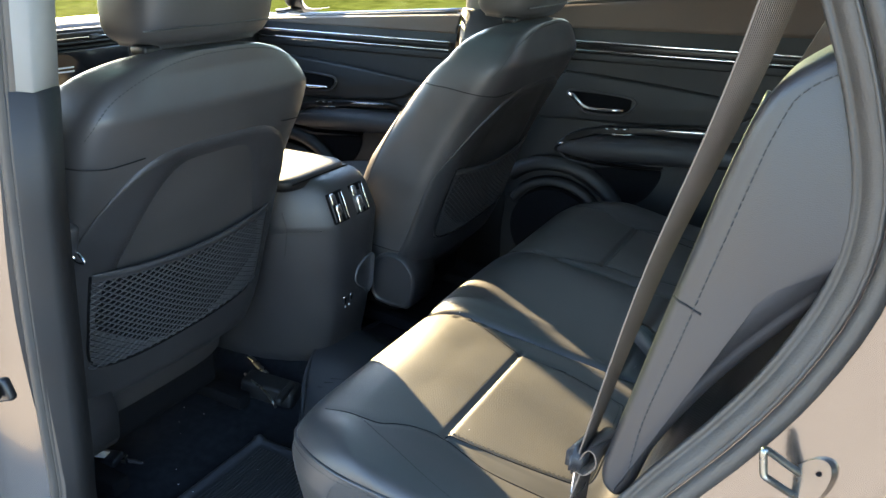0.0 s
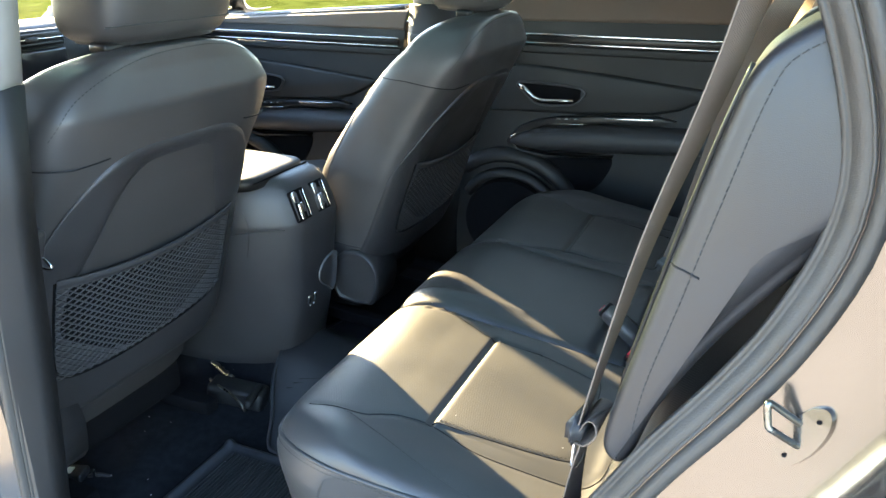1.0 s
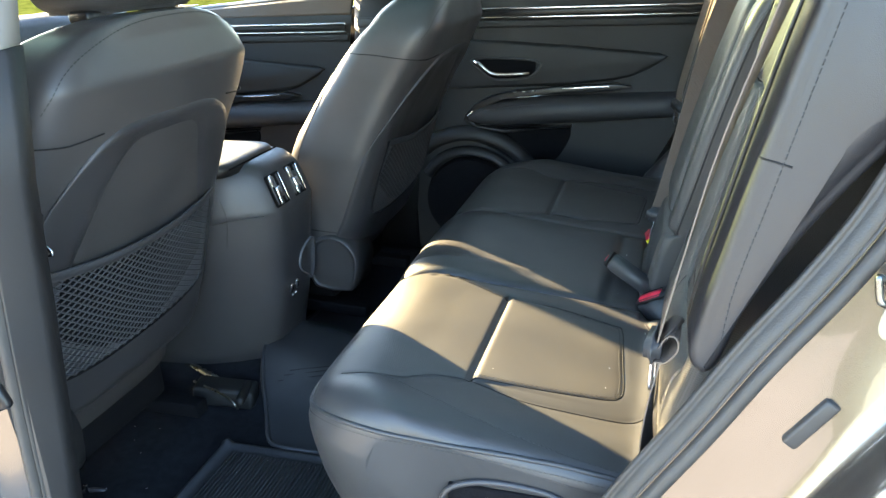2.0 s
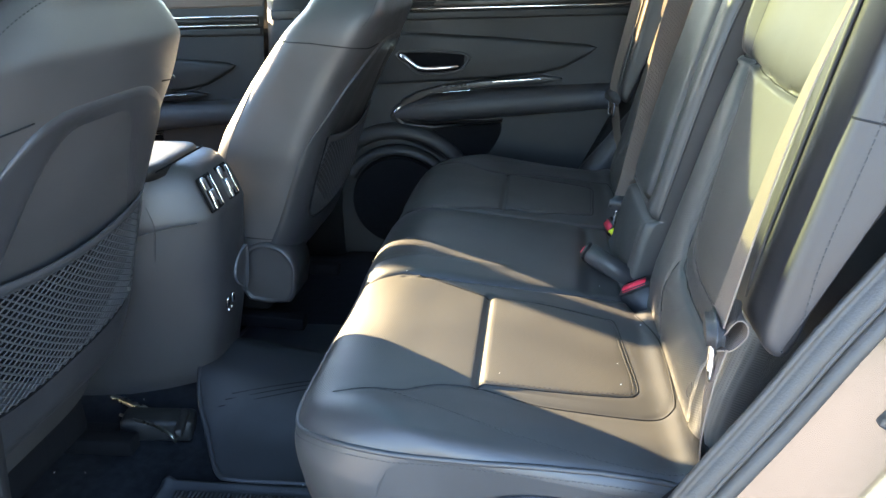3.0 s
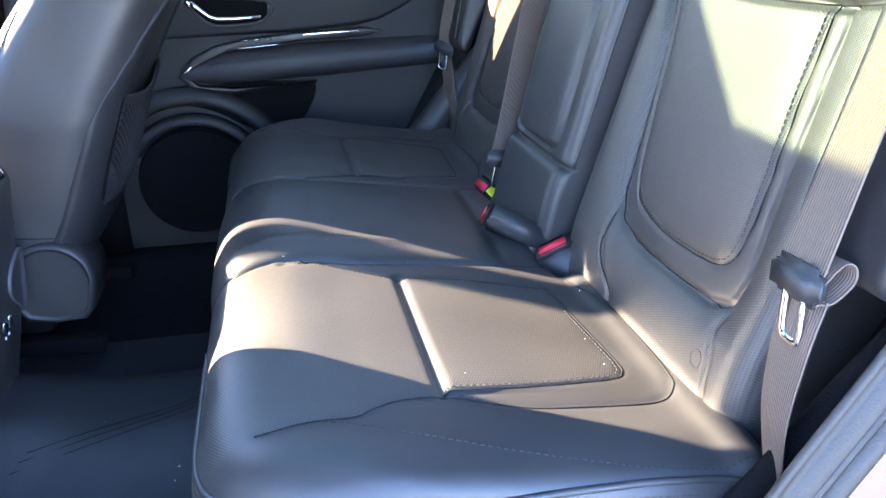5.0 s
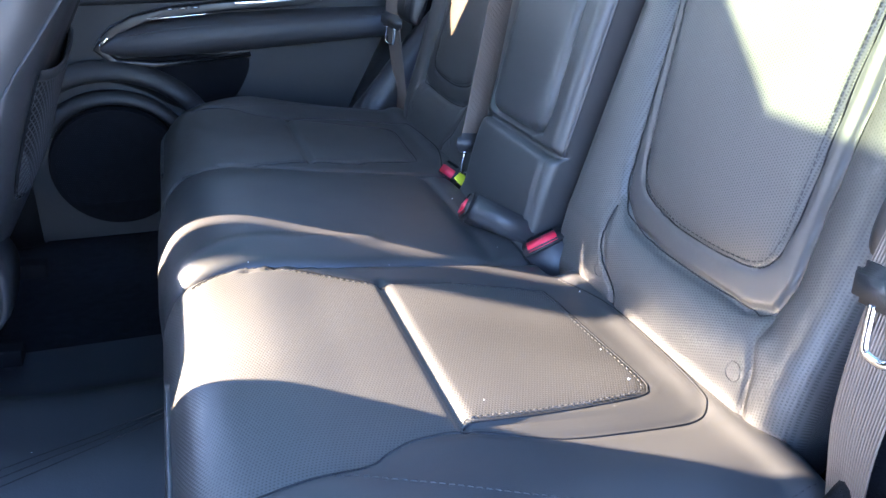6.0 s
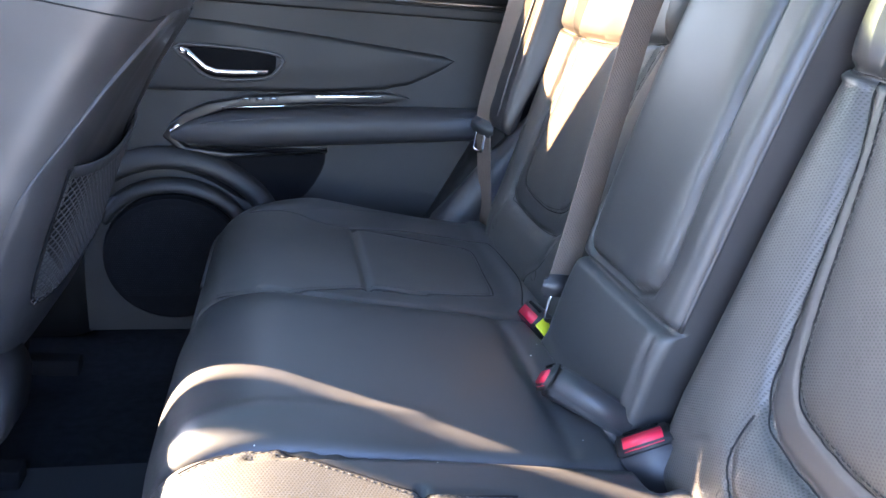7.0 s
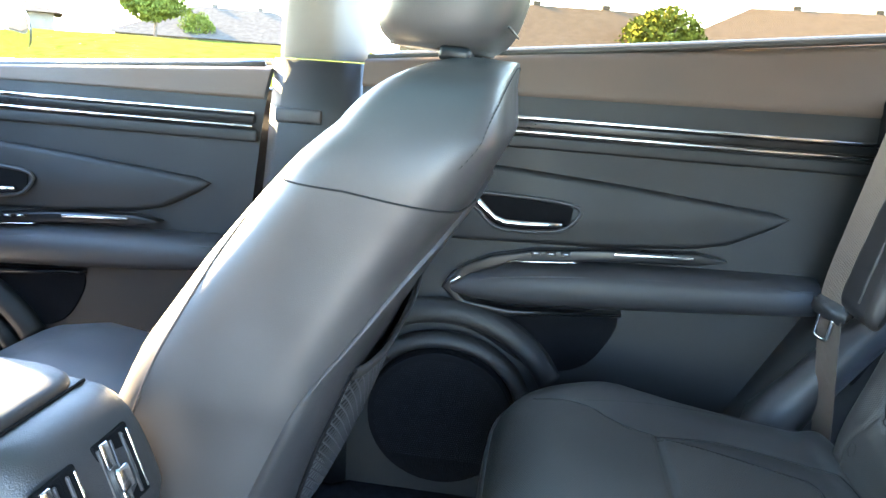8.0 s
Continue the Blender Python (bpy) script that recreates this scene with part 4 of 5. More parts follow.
def right_door(word, dx, dz, x0, x1, rear_edge, sill, tilt):
    door = thing("door_trim_panel", "dark door trim panel with chrome strip, armrest and speaker, closed " + word + " door", "car door", (dx, 0.82, 0.38), "right-hand doors")

    def face(x, z):
        y = 0.80
        y += 0.035 * np.clip((z - 1.10 - dz) / 0.12, 0, 1) ** 1.5
        return y
    nx, nz = 90, 80
    verts = []
    for i in range(nx):
        for j in range(nz):
            b = j / (nz - 1)
            a = i / (nx - 1)
            zt = sill(x0 + a * (x1 - x0))
            z = 0.37 + b * (zt - 0.37)
            xe = rear_edge(z)
            x = x0 + a * (xe - x0)
            verts.append((x, float(face(x, z)), z))
    mesh_ob("door_panel", verts, quads(nx, nz), SOFT, door)
    # Map pocket: a slightly raised plate, its inner shade given as near-black colour.
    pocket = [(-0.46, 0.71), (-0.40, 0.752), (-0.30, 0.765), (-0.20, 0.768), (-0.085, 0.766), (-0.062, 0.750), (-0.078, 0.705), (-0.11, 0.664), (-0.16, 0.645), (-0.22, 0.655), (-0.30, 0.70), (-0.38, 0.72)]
    bevel_plate("map_pocket", [(dx + x, z + dz) for x, z in pocket], 0.7965, 0.006, DARK, door, "map pocket under the armrest, its shade drawn as a near-black plate", r=0.003, smooth_n=60)
    # upper trim above the strip
    verts = []
    for i in range(50):
        for j in range(14):
            a, b = i / 49, j / 13
            zt = sill(x0 + a * (x1 - x0)) + 0.006
            zb = 1.117 + dz * 1.2 + tilt * a
            z = zb + b * (zt - zb)
            x = x0 + a * (rear_edge(z) - 0.004 - x0)
            edge = min(1, b / 0.10, (1 - b) / 0.12)
            verts.append((x, float(face(x, z)) - 0.010 * math.sqrt(max(0, 1 - (1 - edge) ** 2)) + 0.004 + (0.02 * ((b - 0.88) / 0.12) ** 2 if b > 0.88 else 0), z))
    mesh_ob("upper_trim", verts, quads(50, 14), UPPER, door, "dark upper door trim with the sun's warmth in its colour")
    tube("window_sill_seal", [(x0, 0.832, sill(x0) + 0.006), ((x0 + x1) / 2, 0.832, sill((x0 + x1) / 2) + 0.006), (x1 - 0.02, 0.832, sill(x1) + 0.006)], 0.006, RUBBER, door)
    tube("outer_ledge", [(x0, 0.872, sill(x0) + 0.004), ((x0 + x1) / 2, 0.872, sill((x0 + x1) / 2) + 0.004), (x1 - 0.02, 0.872, sill(x1) + 0.004)], 0.013, PAINT, door, "sunlit painted ledge below the window")
    # chrome strip
    for z, h, mt, y, lab in ((1.089, 0.0055, CHROME, 0.789, "chrome line"), (1.078, 0.013, GLOSS, 0.792, "piano black strip"), (1.066, 0.0050, CHROME, 0.789, "chrome line")):
        xe = rear_edge(z + dz) - 0.012
        rounded_box("trim_strip", (xe - x0, 0.012, h), ((x0 + xe) / 2, y, z + dz), mt, door, lab, r=0.002)
    rounded_box("strip_ledge", (rear_edge(1.04) - 0.012 - x0, 0.014, 0.022), ((x0 + rear_edge(1.04)) / 2, 0.797, 1.049 + dz), SOFT, door, r=0.005)
    # wing-shaped pad with the release lever
    wing = [(dx - 0.45, 1.012 + dz), (dx - 0.25, 1.003 + dz), (dx - 0.08, 0.990 + dz), (dx + 0.08, 0.974 + dz), (dx + 0.165, 0.966 + dz), (dx + 0.190, 0.957 + dz), (dx + 0.165, 0.938 + dz), (dx + 0.10, 0.905 + dz), (dx + 0.04, 0.892 + dz), (dx - 0.10, 0.880 + dz), (dx - 0.45, 0.868 + dz)]
    bevel_plate("door_pad", wing, 0.788, 0.014, SOFT, door, "wing-shaped soft door pad", r=0.011)
    # Lever recess: no hollow, only a plate coloured like the shade inside one.
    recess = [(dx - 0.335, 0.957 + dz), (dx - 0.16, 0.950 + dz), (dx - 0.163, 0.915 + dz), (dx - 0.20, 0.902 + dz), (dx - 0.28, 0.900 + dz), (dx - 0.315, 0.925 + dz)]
    bezel = bevel_plate("handle_recess", recess, 0.7835, 0.006, DARK, door, "recess behind the lever, its shade drawn as a near-black plate", r=0.002)
    tube("handle_rim", [(x, 0.782, z) for x, z in recess], 0.0035, HARD, bezel, closed=True)
    lever = [(-0.332, 0.949), (-0.318, 0.943), (-0.302, 0.930), (-0.288, 0.919), (-0.27, 0.914), (-0.24, 0.914), (-0.205, 0.916), (-0.176, 0.918)]
    rings = []
    for k, (x, z) in enumerate(lever):
        h = (0.012, 0.015, 0.013, 0.010, 0.009, 0.009, 0.0085, 0.007)[k] * 0.6
        rings.append([(dx + x, 0.770 + 0.006 * math.cos(a), z + dz + h * math.sin(a)) for a in np.linspace(0, 2 * math.pi, 12, endpoint=False)])
    loft("release_lever", rings, CHROME, bezel, "chrome inside door release lever")
    # armrest with gloss plate and switches
    rings = []
    for x, z, h, y in ((-0.366, 0.787, 0.004, 0.785), (-0.352, 0.790, 0.013, 0.770), (-0.32, 0.796, 0.026, 0.757), (-0.25, 0.804, 0.037, 0.745), (-0.10, 0.815, 0.040, 0.740), (0.05, 0.823, 0.037, 0.740), (0.18, 0.830, 0.034, 0.742), (0.245, 0.833, 0.032, 0.748)):
        rings.append([(dx + x, 0.80 + (y - 0.80) * math.cos(a) if math.cos(a) > 0 else 0.81, z + dz + h * math.copysign(abs(math.sin(a)) ** 0.7, math.sin(a))) for a in np.linspace(0, 2 * math.pi, 28, endpoint=False)])
    loft("armrest", rings, ARMPAD, door, "padded armrest")
    st = [(dx + x, 0.7505, z + dz) for x, z in ((-0.30, 0.818), (-0.2, 0.831), (-0.05, 0.842), (0.1, 0.847), (0.23, 0.852))]
    tube("armrest_seam", st, 0.0012, PIPING, door)
    plate = [(-0.372, 0.786), (-0.36, 0.806), (-0.335, 0.830), (-0.29, 0.852), (-0.22, 0.868), (-0.10, 0.880), (0.05, 0.889), (0.10, 0.880), (0.05, 0.868), (-0.10, 0.860), (-0.25, 0.845), (-0.32, 0.815), (-0.352, 0.786), (-0.33, 0.766), (-0.25, 0.758), (-0.16, 0.763), (-0.06, 0.771), (-0.06, 0.765), (-0.16, 0.755), (-0.26, 0.746), (-0.34, 0.756)]
    surround = bevel_plate("armrest_surround", [(dx + x, z + dz) for x, z in plate], 0.776, 0.024, GLOSS, door, "piano black armrest surround", r=0.004)
    for xa, za, xb, zb, h in ((-0.086, 0.876, 0.043, 0.882, 0.0045), (-0.262, 0.8465, -0.145, 0.8555, 0.0022)):
        ln = math.hypot(xb - xa, zb - za)
        rounded_box("chrome_accent", (ln, 0.006, h), (dx + (xa + xb) / 2, 0.772, dz + (za + zb) / 2), CHROME, surround, "chrome accent line", r=0.001, turn=(0, -math.degrees(math.atan2(zb - za, xb - xa)), 0))
    rounded_box("tip_accent", (0.022, 0.006, 0.005), (dx - 0.348, 0.771, dz + 0.804), CHROME, surround, "chrome accent line", r=0.0015, turn=(0, -42, 0))
    for sx in (-0.215, -0.19, -0.165):
        rounded_box("window_switch", (0.016, 0.010, 0.006), (dx + sx, 0.768, dz + 0.868 + 0.06 * (sx + 0.19)), HARD, surround, "window switch", r=0.002)
        rounded_box("switch_mark", (0.007, 0.002, 0.0016), (dx + sx, 0.7625, dz + 0.8685 + 0.06 * (sx + 0.19)), WHITE, surround, r=0.0004)
    # speaker with two raised brows
    ring = [(dx - 0.358 + 0.138 * math.cos(a), 0.538 + dz + 0.132 * math.sin(a)) for a in np.linspace(0, 2 * math.pi, 48, endpoint=False)]
    bevel_plate("speaker_pod", ring, 0.776, 0.030, DARK, door, r=0.012)
    grille = [(dx - 0.358 + 0.134 * math.cos(a), 0.538 + dz + 0.128 * math.sin(a)) for a in np.linspace(0, 2 * math.pi, 48, endpoint=False)]
    g = bevel_plate("speaker_grille", grille, 0.769, 0.006, DARK, door, "dark perforated speaker grille", r=0.003)
    nverts, nfaces = [], []
    for i in range(-30, 31):
        for j in range(-29, 30):
            x, z = i * 0.0042 + (j % 2) * 0.0021, j * 0.0040
            if (x / 0.122) ** 2 + (z / 0.116) ** 2 < 1 and z > -0.08:
                k = len(nverts)
                for q in range(5):
                    a = q * 2 * math.pi / 5
                    nverts.append((dx - 0.358 + x + 0.0012 * math.cos(a), 0.7665, 0.538 + dz + z + 0.0012 * math.sin(a)))
                nverts.append((dx - 0.358 + x, 0.7655, 0.538 + dz + z))
                nfaces += [(k + q, k + (q + 1) % 5, k + 5) for q in range(5)]
    dots = mesh_ob("grille_dots", nverts, nfaces, CARPET, g)
    tagged(dots, kind="stuff")
    for rr, w, lo, hi in ((0.150, 0.017, 14, 150), (0.205, 0.024, 26, 132)):
        pts = [(dx - 0.358 + rr * 1.03 * math.cos(radians(a)), 0.776 + 0.010 * abs(a - 90) / 60, 0.540 + dz + rr * math.sin(radians(a))) for a in np.linspace(lo, hi, 9)]
        tube("speaker_brow", pts, w, SOFT, door, "curved raised brow above the speaker", flatten=0.7, sides=12)
    return settle(door)


def rear_edge(z):
    return float(np.interp(z, [0.37, 0.50, 0.65, 0.82, 0.95, 1.10, 1.26], [0.02, 0.085, 0.163, 0.252, 0.305, 0.352, 0.395]))


right_door("rear", 0.0, 0.0, -0.535, 0.39, rear_edge, lambda x: 1.188 + (x + 0.257) * 0.100, 0.010)
right_door("front", -0.995, -0.030, -1.75, -0.70, lambda z: float(np.interp(z, [0.37, 0.86, 1.03, 1.143], [-0.79, -0.733, -0.713, -0.695])), lambda x: 1.136 + (x + 0.697) * 0.067, 0.0)

pillar = thing("centre_pillar", "dark grey lower and pale upper pillar trim between the doors", "pillar trim", (-0.6, 0.83, 0.37), kind="structure")
rings = []
for z, xa, xb in ((0.36, -0.765, -0.53), (0.60, -0.745, -0.50), (0.86, -0.725, -0.52), (1.0, -0.712, -0.535), (1.155, -0.700, -0.54)):
    rings.append([(x, y, z) for x, y in ((xa, 0.88), (xa + 0.004, 0.815), (xa + 0.03, 0.795), (xb - 0.03, 0.795), (xb - 0.004, 0.815), (xb, 0.88))])
loft("lower_trim", rings, SOFT, pillar)
rings = []
for z, xa, xb, y in ((1.157, -0.694, -0.545, 0.812), (1.30, -0.675, -0.535, 0.77), (1.42, -0.66, -0.53, 0.725), (1.52, -0.645, -0.53, 0.69)):
    rings.append([(x, q, z) for x, q in ((xa, y + 0.07), (xa + 0.004, y + 0.015), (xa + 0.03, y), (xb - 0.05, y), (xb - 0.045, y + 0.02), (xb, y + 0.07))])
loft("upper_trim", rings, LINER, pillar, "pale grey upper pillar trim")
rounded_box("belt_guide", (0.085, 0.012, 0.026), (-0.645, 0.796, 1.060), HARD, pillar, "dark belt guide slot", r=0.008)
settle(pillar)

# windows on the far side and roof
def pane(name, corners, mat, label):
    me = mesh_ob(name, corners + [tuple(np.array(c) + np.array((0, 0.004, 0.0005))) for c in corners], [(0, 1, 2, 3), (7, 6, 5, 4)], mat, flat=True)
    tagged(me, label, "window", kind="structure")
    return me


pane("window_1", [(-0.49, 0.84, 1.16), (0.40, 0.84, 1.25), (0.30, 0.72, 1.50), (-0.50, 0.72, 1.50)], PRIVACY, "clear rear door window glass")
pane("window_2", [(-1.62, 0.84, 1.06), (-0.70, 0.84, 1.12), (-0.66, 0.72, 1.50), (-1.30, 0.72, 1.50)], GLASS, "clear front door window glass")

# Unseen roof opening, its edges set to throw the left backrest's sun patch.
SUNROOF = (-1.16, 0.10, -0.45, 0.45)
roof = thing("car_roof", "pale unseen roof, its tinted glass opening sized to the sun patches", "car roof", (0, 0, 1.5), kind="structure")
xs0, xs1, ys0, ys1 = SUNROOF


def slab(name, x0, x1, y0, y1, z0, z1, mat, parent, label=""):
    return rounded_box(name, (x1 - x0, y1 - y0, z1 - z0), ((x0 + x1) / 2, (y0 + y1) / 2, (z0 + z1) / 2), mat, parent, label, r=0.008)


slab("roof_front", -1.37, xs0, -0.72, 0.76, 1.50, 1.545, LINER, roof)
slab("roof_rear", xs1, 1.35, -0.72, 0.76, 1.50, 1.545, LINER, roof)
slab("roof_left", xs0, xs1, -0.72, ys0, 1.50, 1.545, LINER, roof)
slab("roof_right", xs0, xs1, ys1, 0.76, 1.50, 1.545, LINER, roof)
for side in (-1, 1):
    tube("roof_rail", [(-1.36, side * 0.725, 1.49), (-0.6, side * 0.735, 1.478), (0.3, side * 0.735, 1.478), (1.3, side * 0.725, 1.478)], 0.045, LINER, roof, "pale rail lining above the doors")
g = mesh_ob("glass_panel", [(xs0 - 0.02, ys0 - 0.02, 1.544), (xs1 + 0.02, ys0 - 0.02, 1.544), (xs1 + 0.02, ys1 + 0.02, 1.544), (xs0 - 0.02, ys1 + 0.02, 1.544), (xs0, ys0, 1.556), (xs1, ys0, 1.556), (xs1, ys1, 1.556), (xs0, ys1, 1.556)], [(0, 1, 2, 3)], ROOFGLASS, roof, "unseen tinted roof glass that lets the sun patch in", flat=True)
settle(roof)

# Unseen header added to keep the sun off the lower rear backrest.
header = thing("windscreen_header", "pale unseen headliner edge above the windscreen, added to stop low sun", "car roof", (-1.35, 0, 1.5), kind="structure")
rings = [[(x, y, z) for x, z in spline([(-1.40, 1.505), (-1.405, 1.41), (-1.39, 1.380), (-1.36, 1.378), (-1.32, 1.41), (-1.24, 1.48), (-1.22, 1.505)], 24, closed=True)] for y in np.linspace(-0.70, 0.70, 9)]
loft("header_lining", rings, LINER, header)
settle(header)

# front: windscreen, pillars, dashboard
ws = pane("window_3", [(-1.38, -0.66, 1.51), (-1.38, 0.70, 1.51), (-2.25, 0.76, 1.02), (-2.25, -0.76, 1.02)], GLASS, "clear windscreen glass")
for side in (-1, 1):
    p = tube("windscreen_pillar", [(-1.35, side * 0.70, 1.52), (-1.75, side * 0.76, 1.30), (-2.25, side * 0.82, 1.02)], 0.04, LINER)
    tagged(p, "pale windscreen pillar trim", "pillar trim", kind="structure")
dash = thing("dashboard", "black dashboard with a wide air vent and touch screen", "dashboard", (-1.6, 0, 0.5))
rings = []
for y in np.linspace(-0.80, 0.80, 30):
    rings.append([(x, y, z) for x, z in spline([(-2.2, 1.02), (-1.85, 1.09), (-1.60, 1.125), (-1.49, 1.12), (-1.465, 1.10), (-1.475, 1.04), (-1.47, 0.95), (-1.43, 0.85), (-1.50, 0.65), (-1.60, 0.50), (-2.2, 0.50)], 44, closed=True)])
loft("dash_body", rings, SOFT, dash)
rounded_box("dash_vent", (0.02, 0.30, 0.045), (-1.462, 0.09, 1.090), GLOSS, dash, "wide glossy dashboard vent", r=0.008)
for k in range(3):
    rounded_box("vent_slat", (0.012, 0.27, 0.004), (-1.449, 0.09, 1.078 + 0.012 * k), CHROME if k == 1 else HARD, dash, r=0.001)
rounded_box("vent_tab", (0.014, 0.03, 0.012), (-1.443, 0.13, 1.090), HARD, dash, r=0.003)
screen = rounded_box("touch_screen", (0.016, 0.27, 0.125), (-1.455, 0.10, 1.000), SCREEN, dash, "dark touch screen reflecting the sky", r=0.006)
for k in range(2):
    rounded_box("screen_text", (0.002, 0.05, 0.004), (-1.4465, 0.03, 1.018 - 0.010 * k), WHITE, dash, r=0.0005)
settle(dash)

# left front door and lower body shell
shell = thing("car_body", "silver car body around the open rear door", "car body", (0, -0.8, 0.2), kind="structure")
APERTURE = [(-0.528, 0.46), (-0.517, 0.60), (-0.506, 0.74), (-0.488, 0.90), (-0.466, 1.05), (-0.442, 1.18), (-0.415, 1.30), (-0.37, 1.42), (-0.29, 1.485), (-0.12, 1.50), (0.10, 1.49), (0.235, 1.455),
            (0.298, 1.385), (0.335, 1.300), (0.362, 1.235), (0.379, 1.170), (0.376, 1.110), (0.352, 1.040), (0.318, 0.975), (0.271, 0.900), (0.226, 0.820), (0.172, 0.730), (0.118, 0.63), (0.065, 0.53), (0.0, 0.455), (-0.08, 0.425), (-0.25, 0.42), (-0.42, 0.425)]
ap = spline(APERTURE, 150, closed=True)
dv = np.roll(ap, -1, 0) - np.roll(ap, 1, 0)
dv /= np.linalg.norm(dv, axis=1)[:, None]
an = np.stack([-dv[:, 1], dv[:, 0]], 1)
if np.sum((ap - ap.mean(0)) * an) < 0:
    an = -an


def aperture_sweep(name, section, mat, parent, label="", keep=None):
    """Carries a section (outward offset, y) round the door opening."""
    verts, faces = [], []
    m = len(section)
    for i in range(len(ap)):
        for o, y in section:
            inward = 0.034 * np.clip((ap[i, 0] + 0.05) / 0.15, 0, 1)
            verts.append((ap[i, 0] + an[i, 0] * o, y + inward, min(1.535, max(0.17, ap[i, 1] + an[i, 1] * o))))
    for i in range(len(ap)):
        if keep and not keep(*ap[i]):
            continue
        for j in range(m - 1):
            a, b = i * m + j, ((i + 1) % len(ap)) * m + j
            faces.append((a, b, b + 1, a + 1))
    return mesh_ob(name, verts, faces, mat, parent, label)


aperture_sweep("door_frame", [(0.018, -0.690), (0.015, -0.709), (0.020, -0.711), (0.055, -0.722), (0.098, -0.738), (0.110, -0.748), (0.117, -0.765), (0.122, -0.790), (0.132, -0.803), (0.165, -0.812), (0.178, -0.822), (0.186, -0.845), (0.205, -0.862), (0.27, -0.878), (0.45, -0.89), (0.62, -0.893), (0.82, -0.89)], PAINT, shell, "silver painted door frame")
aperture_sweep("door_seal", [(0.012, -0.690), (0.002, -0.692), (-0.001, -0.695), (0.000, -0.699), (0.003, -0.701), (0.004, -0.6995), (0.006, -0.704), (0.010, -0.709), (0.014, -0.712), (0.018, -0.7115)], RUBBER, shell, "black rubber door seal")
aperture_sweep("weatherstrip", [(0.0215, -0.7115), (0.0235, -0.7185), (0.0280, -0.7215), (0.0325, -0.7205), (0.0355, -0.7165)], RUBBER, shell, "ribbed outer weatherstrip")
aperture_sweep("seal_lip", [(0.0170, -0.7095), (0.0178, -0.7145), (0.0196, -0.7145), (0.0212, -0.7105)], RUBBER, shell)
aperture_sweep("inner_trim", [(0.010, -0.690), (0.006, -0.680), (0.012, -0.660), (0.04, -0.640), (0.10, -0.632), (0.20, -0.628)], SOFT, shell, "dark inner trim", keep=lambda x, z: x < 0.0 or z > 1.38)
# Shade of the gap between bolster and seal is put into this colour.
aperture_sweep("wheel_trim", [(0.016, -0.692), (0.035, -0.694), (0.06, -0.690), (0.09, -0.670), (0.12, -0.62), (0.14, -0.50)], DARK, shell, "wheelhouse lining, near-black for the shaded gap by the seal", keep=lambda x, z: x >= 0.0 and z <= 1.38)
settle(shell)
far_body = thing("car_side_body", "silver outer skin of the far side of the car", "car body", (0, 0.9, 0.2), kind="structure")
slab("outer_skin", -2.3, 1.42, 0.885, 0.905, 0.18, 1.10, PAINT, far_body)
settle(far_body)
quarter = thing("rear_quarter_trim", "grey plastic trim between door and rear seat", "trim panel", (0.2, 0.75, 0.4), kind="structure")
verts = []
for z in np.linspace(0.36, 1.30, 40):
    e = float(np.interp(z, [0.37, 0.50, 0.65, 0.82, 0.95, 1.10, 1.26, 1.31], [0.02, 0.085, 0.163, 0.252, 0.305, 0.352, 0.395, 0.41]))
    for o, y in ((-0.004, 0.885), (0.006, 0.815), (0.012, 0.795), (0.024, 0.780), (0.060, 0.752), (0.075, 0.748), (0.110, 0.720), (0.160, 0.690), (0.24, 0.68), (0.40, 0.69)):
        verts.append((e + o, y, z))
mesh_ob("trim_skin", verts, quads(40, 10), SOFT, quarter)
settle(quarter)
front_left = thing("closed_front_door", "dark inner panel of the closed driver's door", "car door", (-1.1, -0.82, 0.4))
slab("door_panel", -1.75, -0.76, -0.86, -0.80, 0.36, 1.10, SOFT, front_left)
settle(front_left)
left_pillar = thing("left_centre_pillar", "dark lower and pale upper trim of the pillar by the open door", "pillar trim", (-0.55, -0.68, 0.4), kind="structure")
rings = []
for z, xa, xb in ((0.40, -0.76, -0.560), (0.62, -0.75, -0.526), (0.86, -0.73, -0.494), (1.02, -0.71, -0.474), (1.165, -0.69, -0.446)):
    rings.append([(x, y, z) for x, y in ((xa, -0.76), (xa + 0.004, -0.68), (xa + 0.03, -0.655), (xb - 0.016, -0.650), (xb, -0.660), (xb + 0.022, -0.705))])
loft("lower_trim", rings, SOFT, left_pillar)
rings = []
for z, xa, xb in ((1.166, -0.69, -0.449), (1.30, -0.67, -0.420), (1.42, -0.65, -0.385), (1.52, -0.63, -0.34)):
    rings.append([(x, y, z) for x, y in ((xa, -0.74), (xa + 0.004, -0.67), (xa + 0.03, -0.652), (xb - 0.018, -0.648), (xb - 0.002, -0.658), (xb + 0.020, -0.705))])
loft("upper_trim", rings, LINER, left_pillar, "pale grey upper pillar trim")
settle(left_pillar)

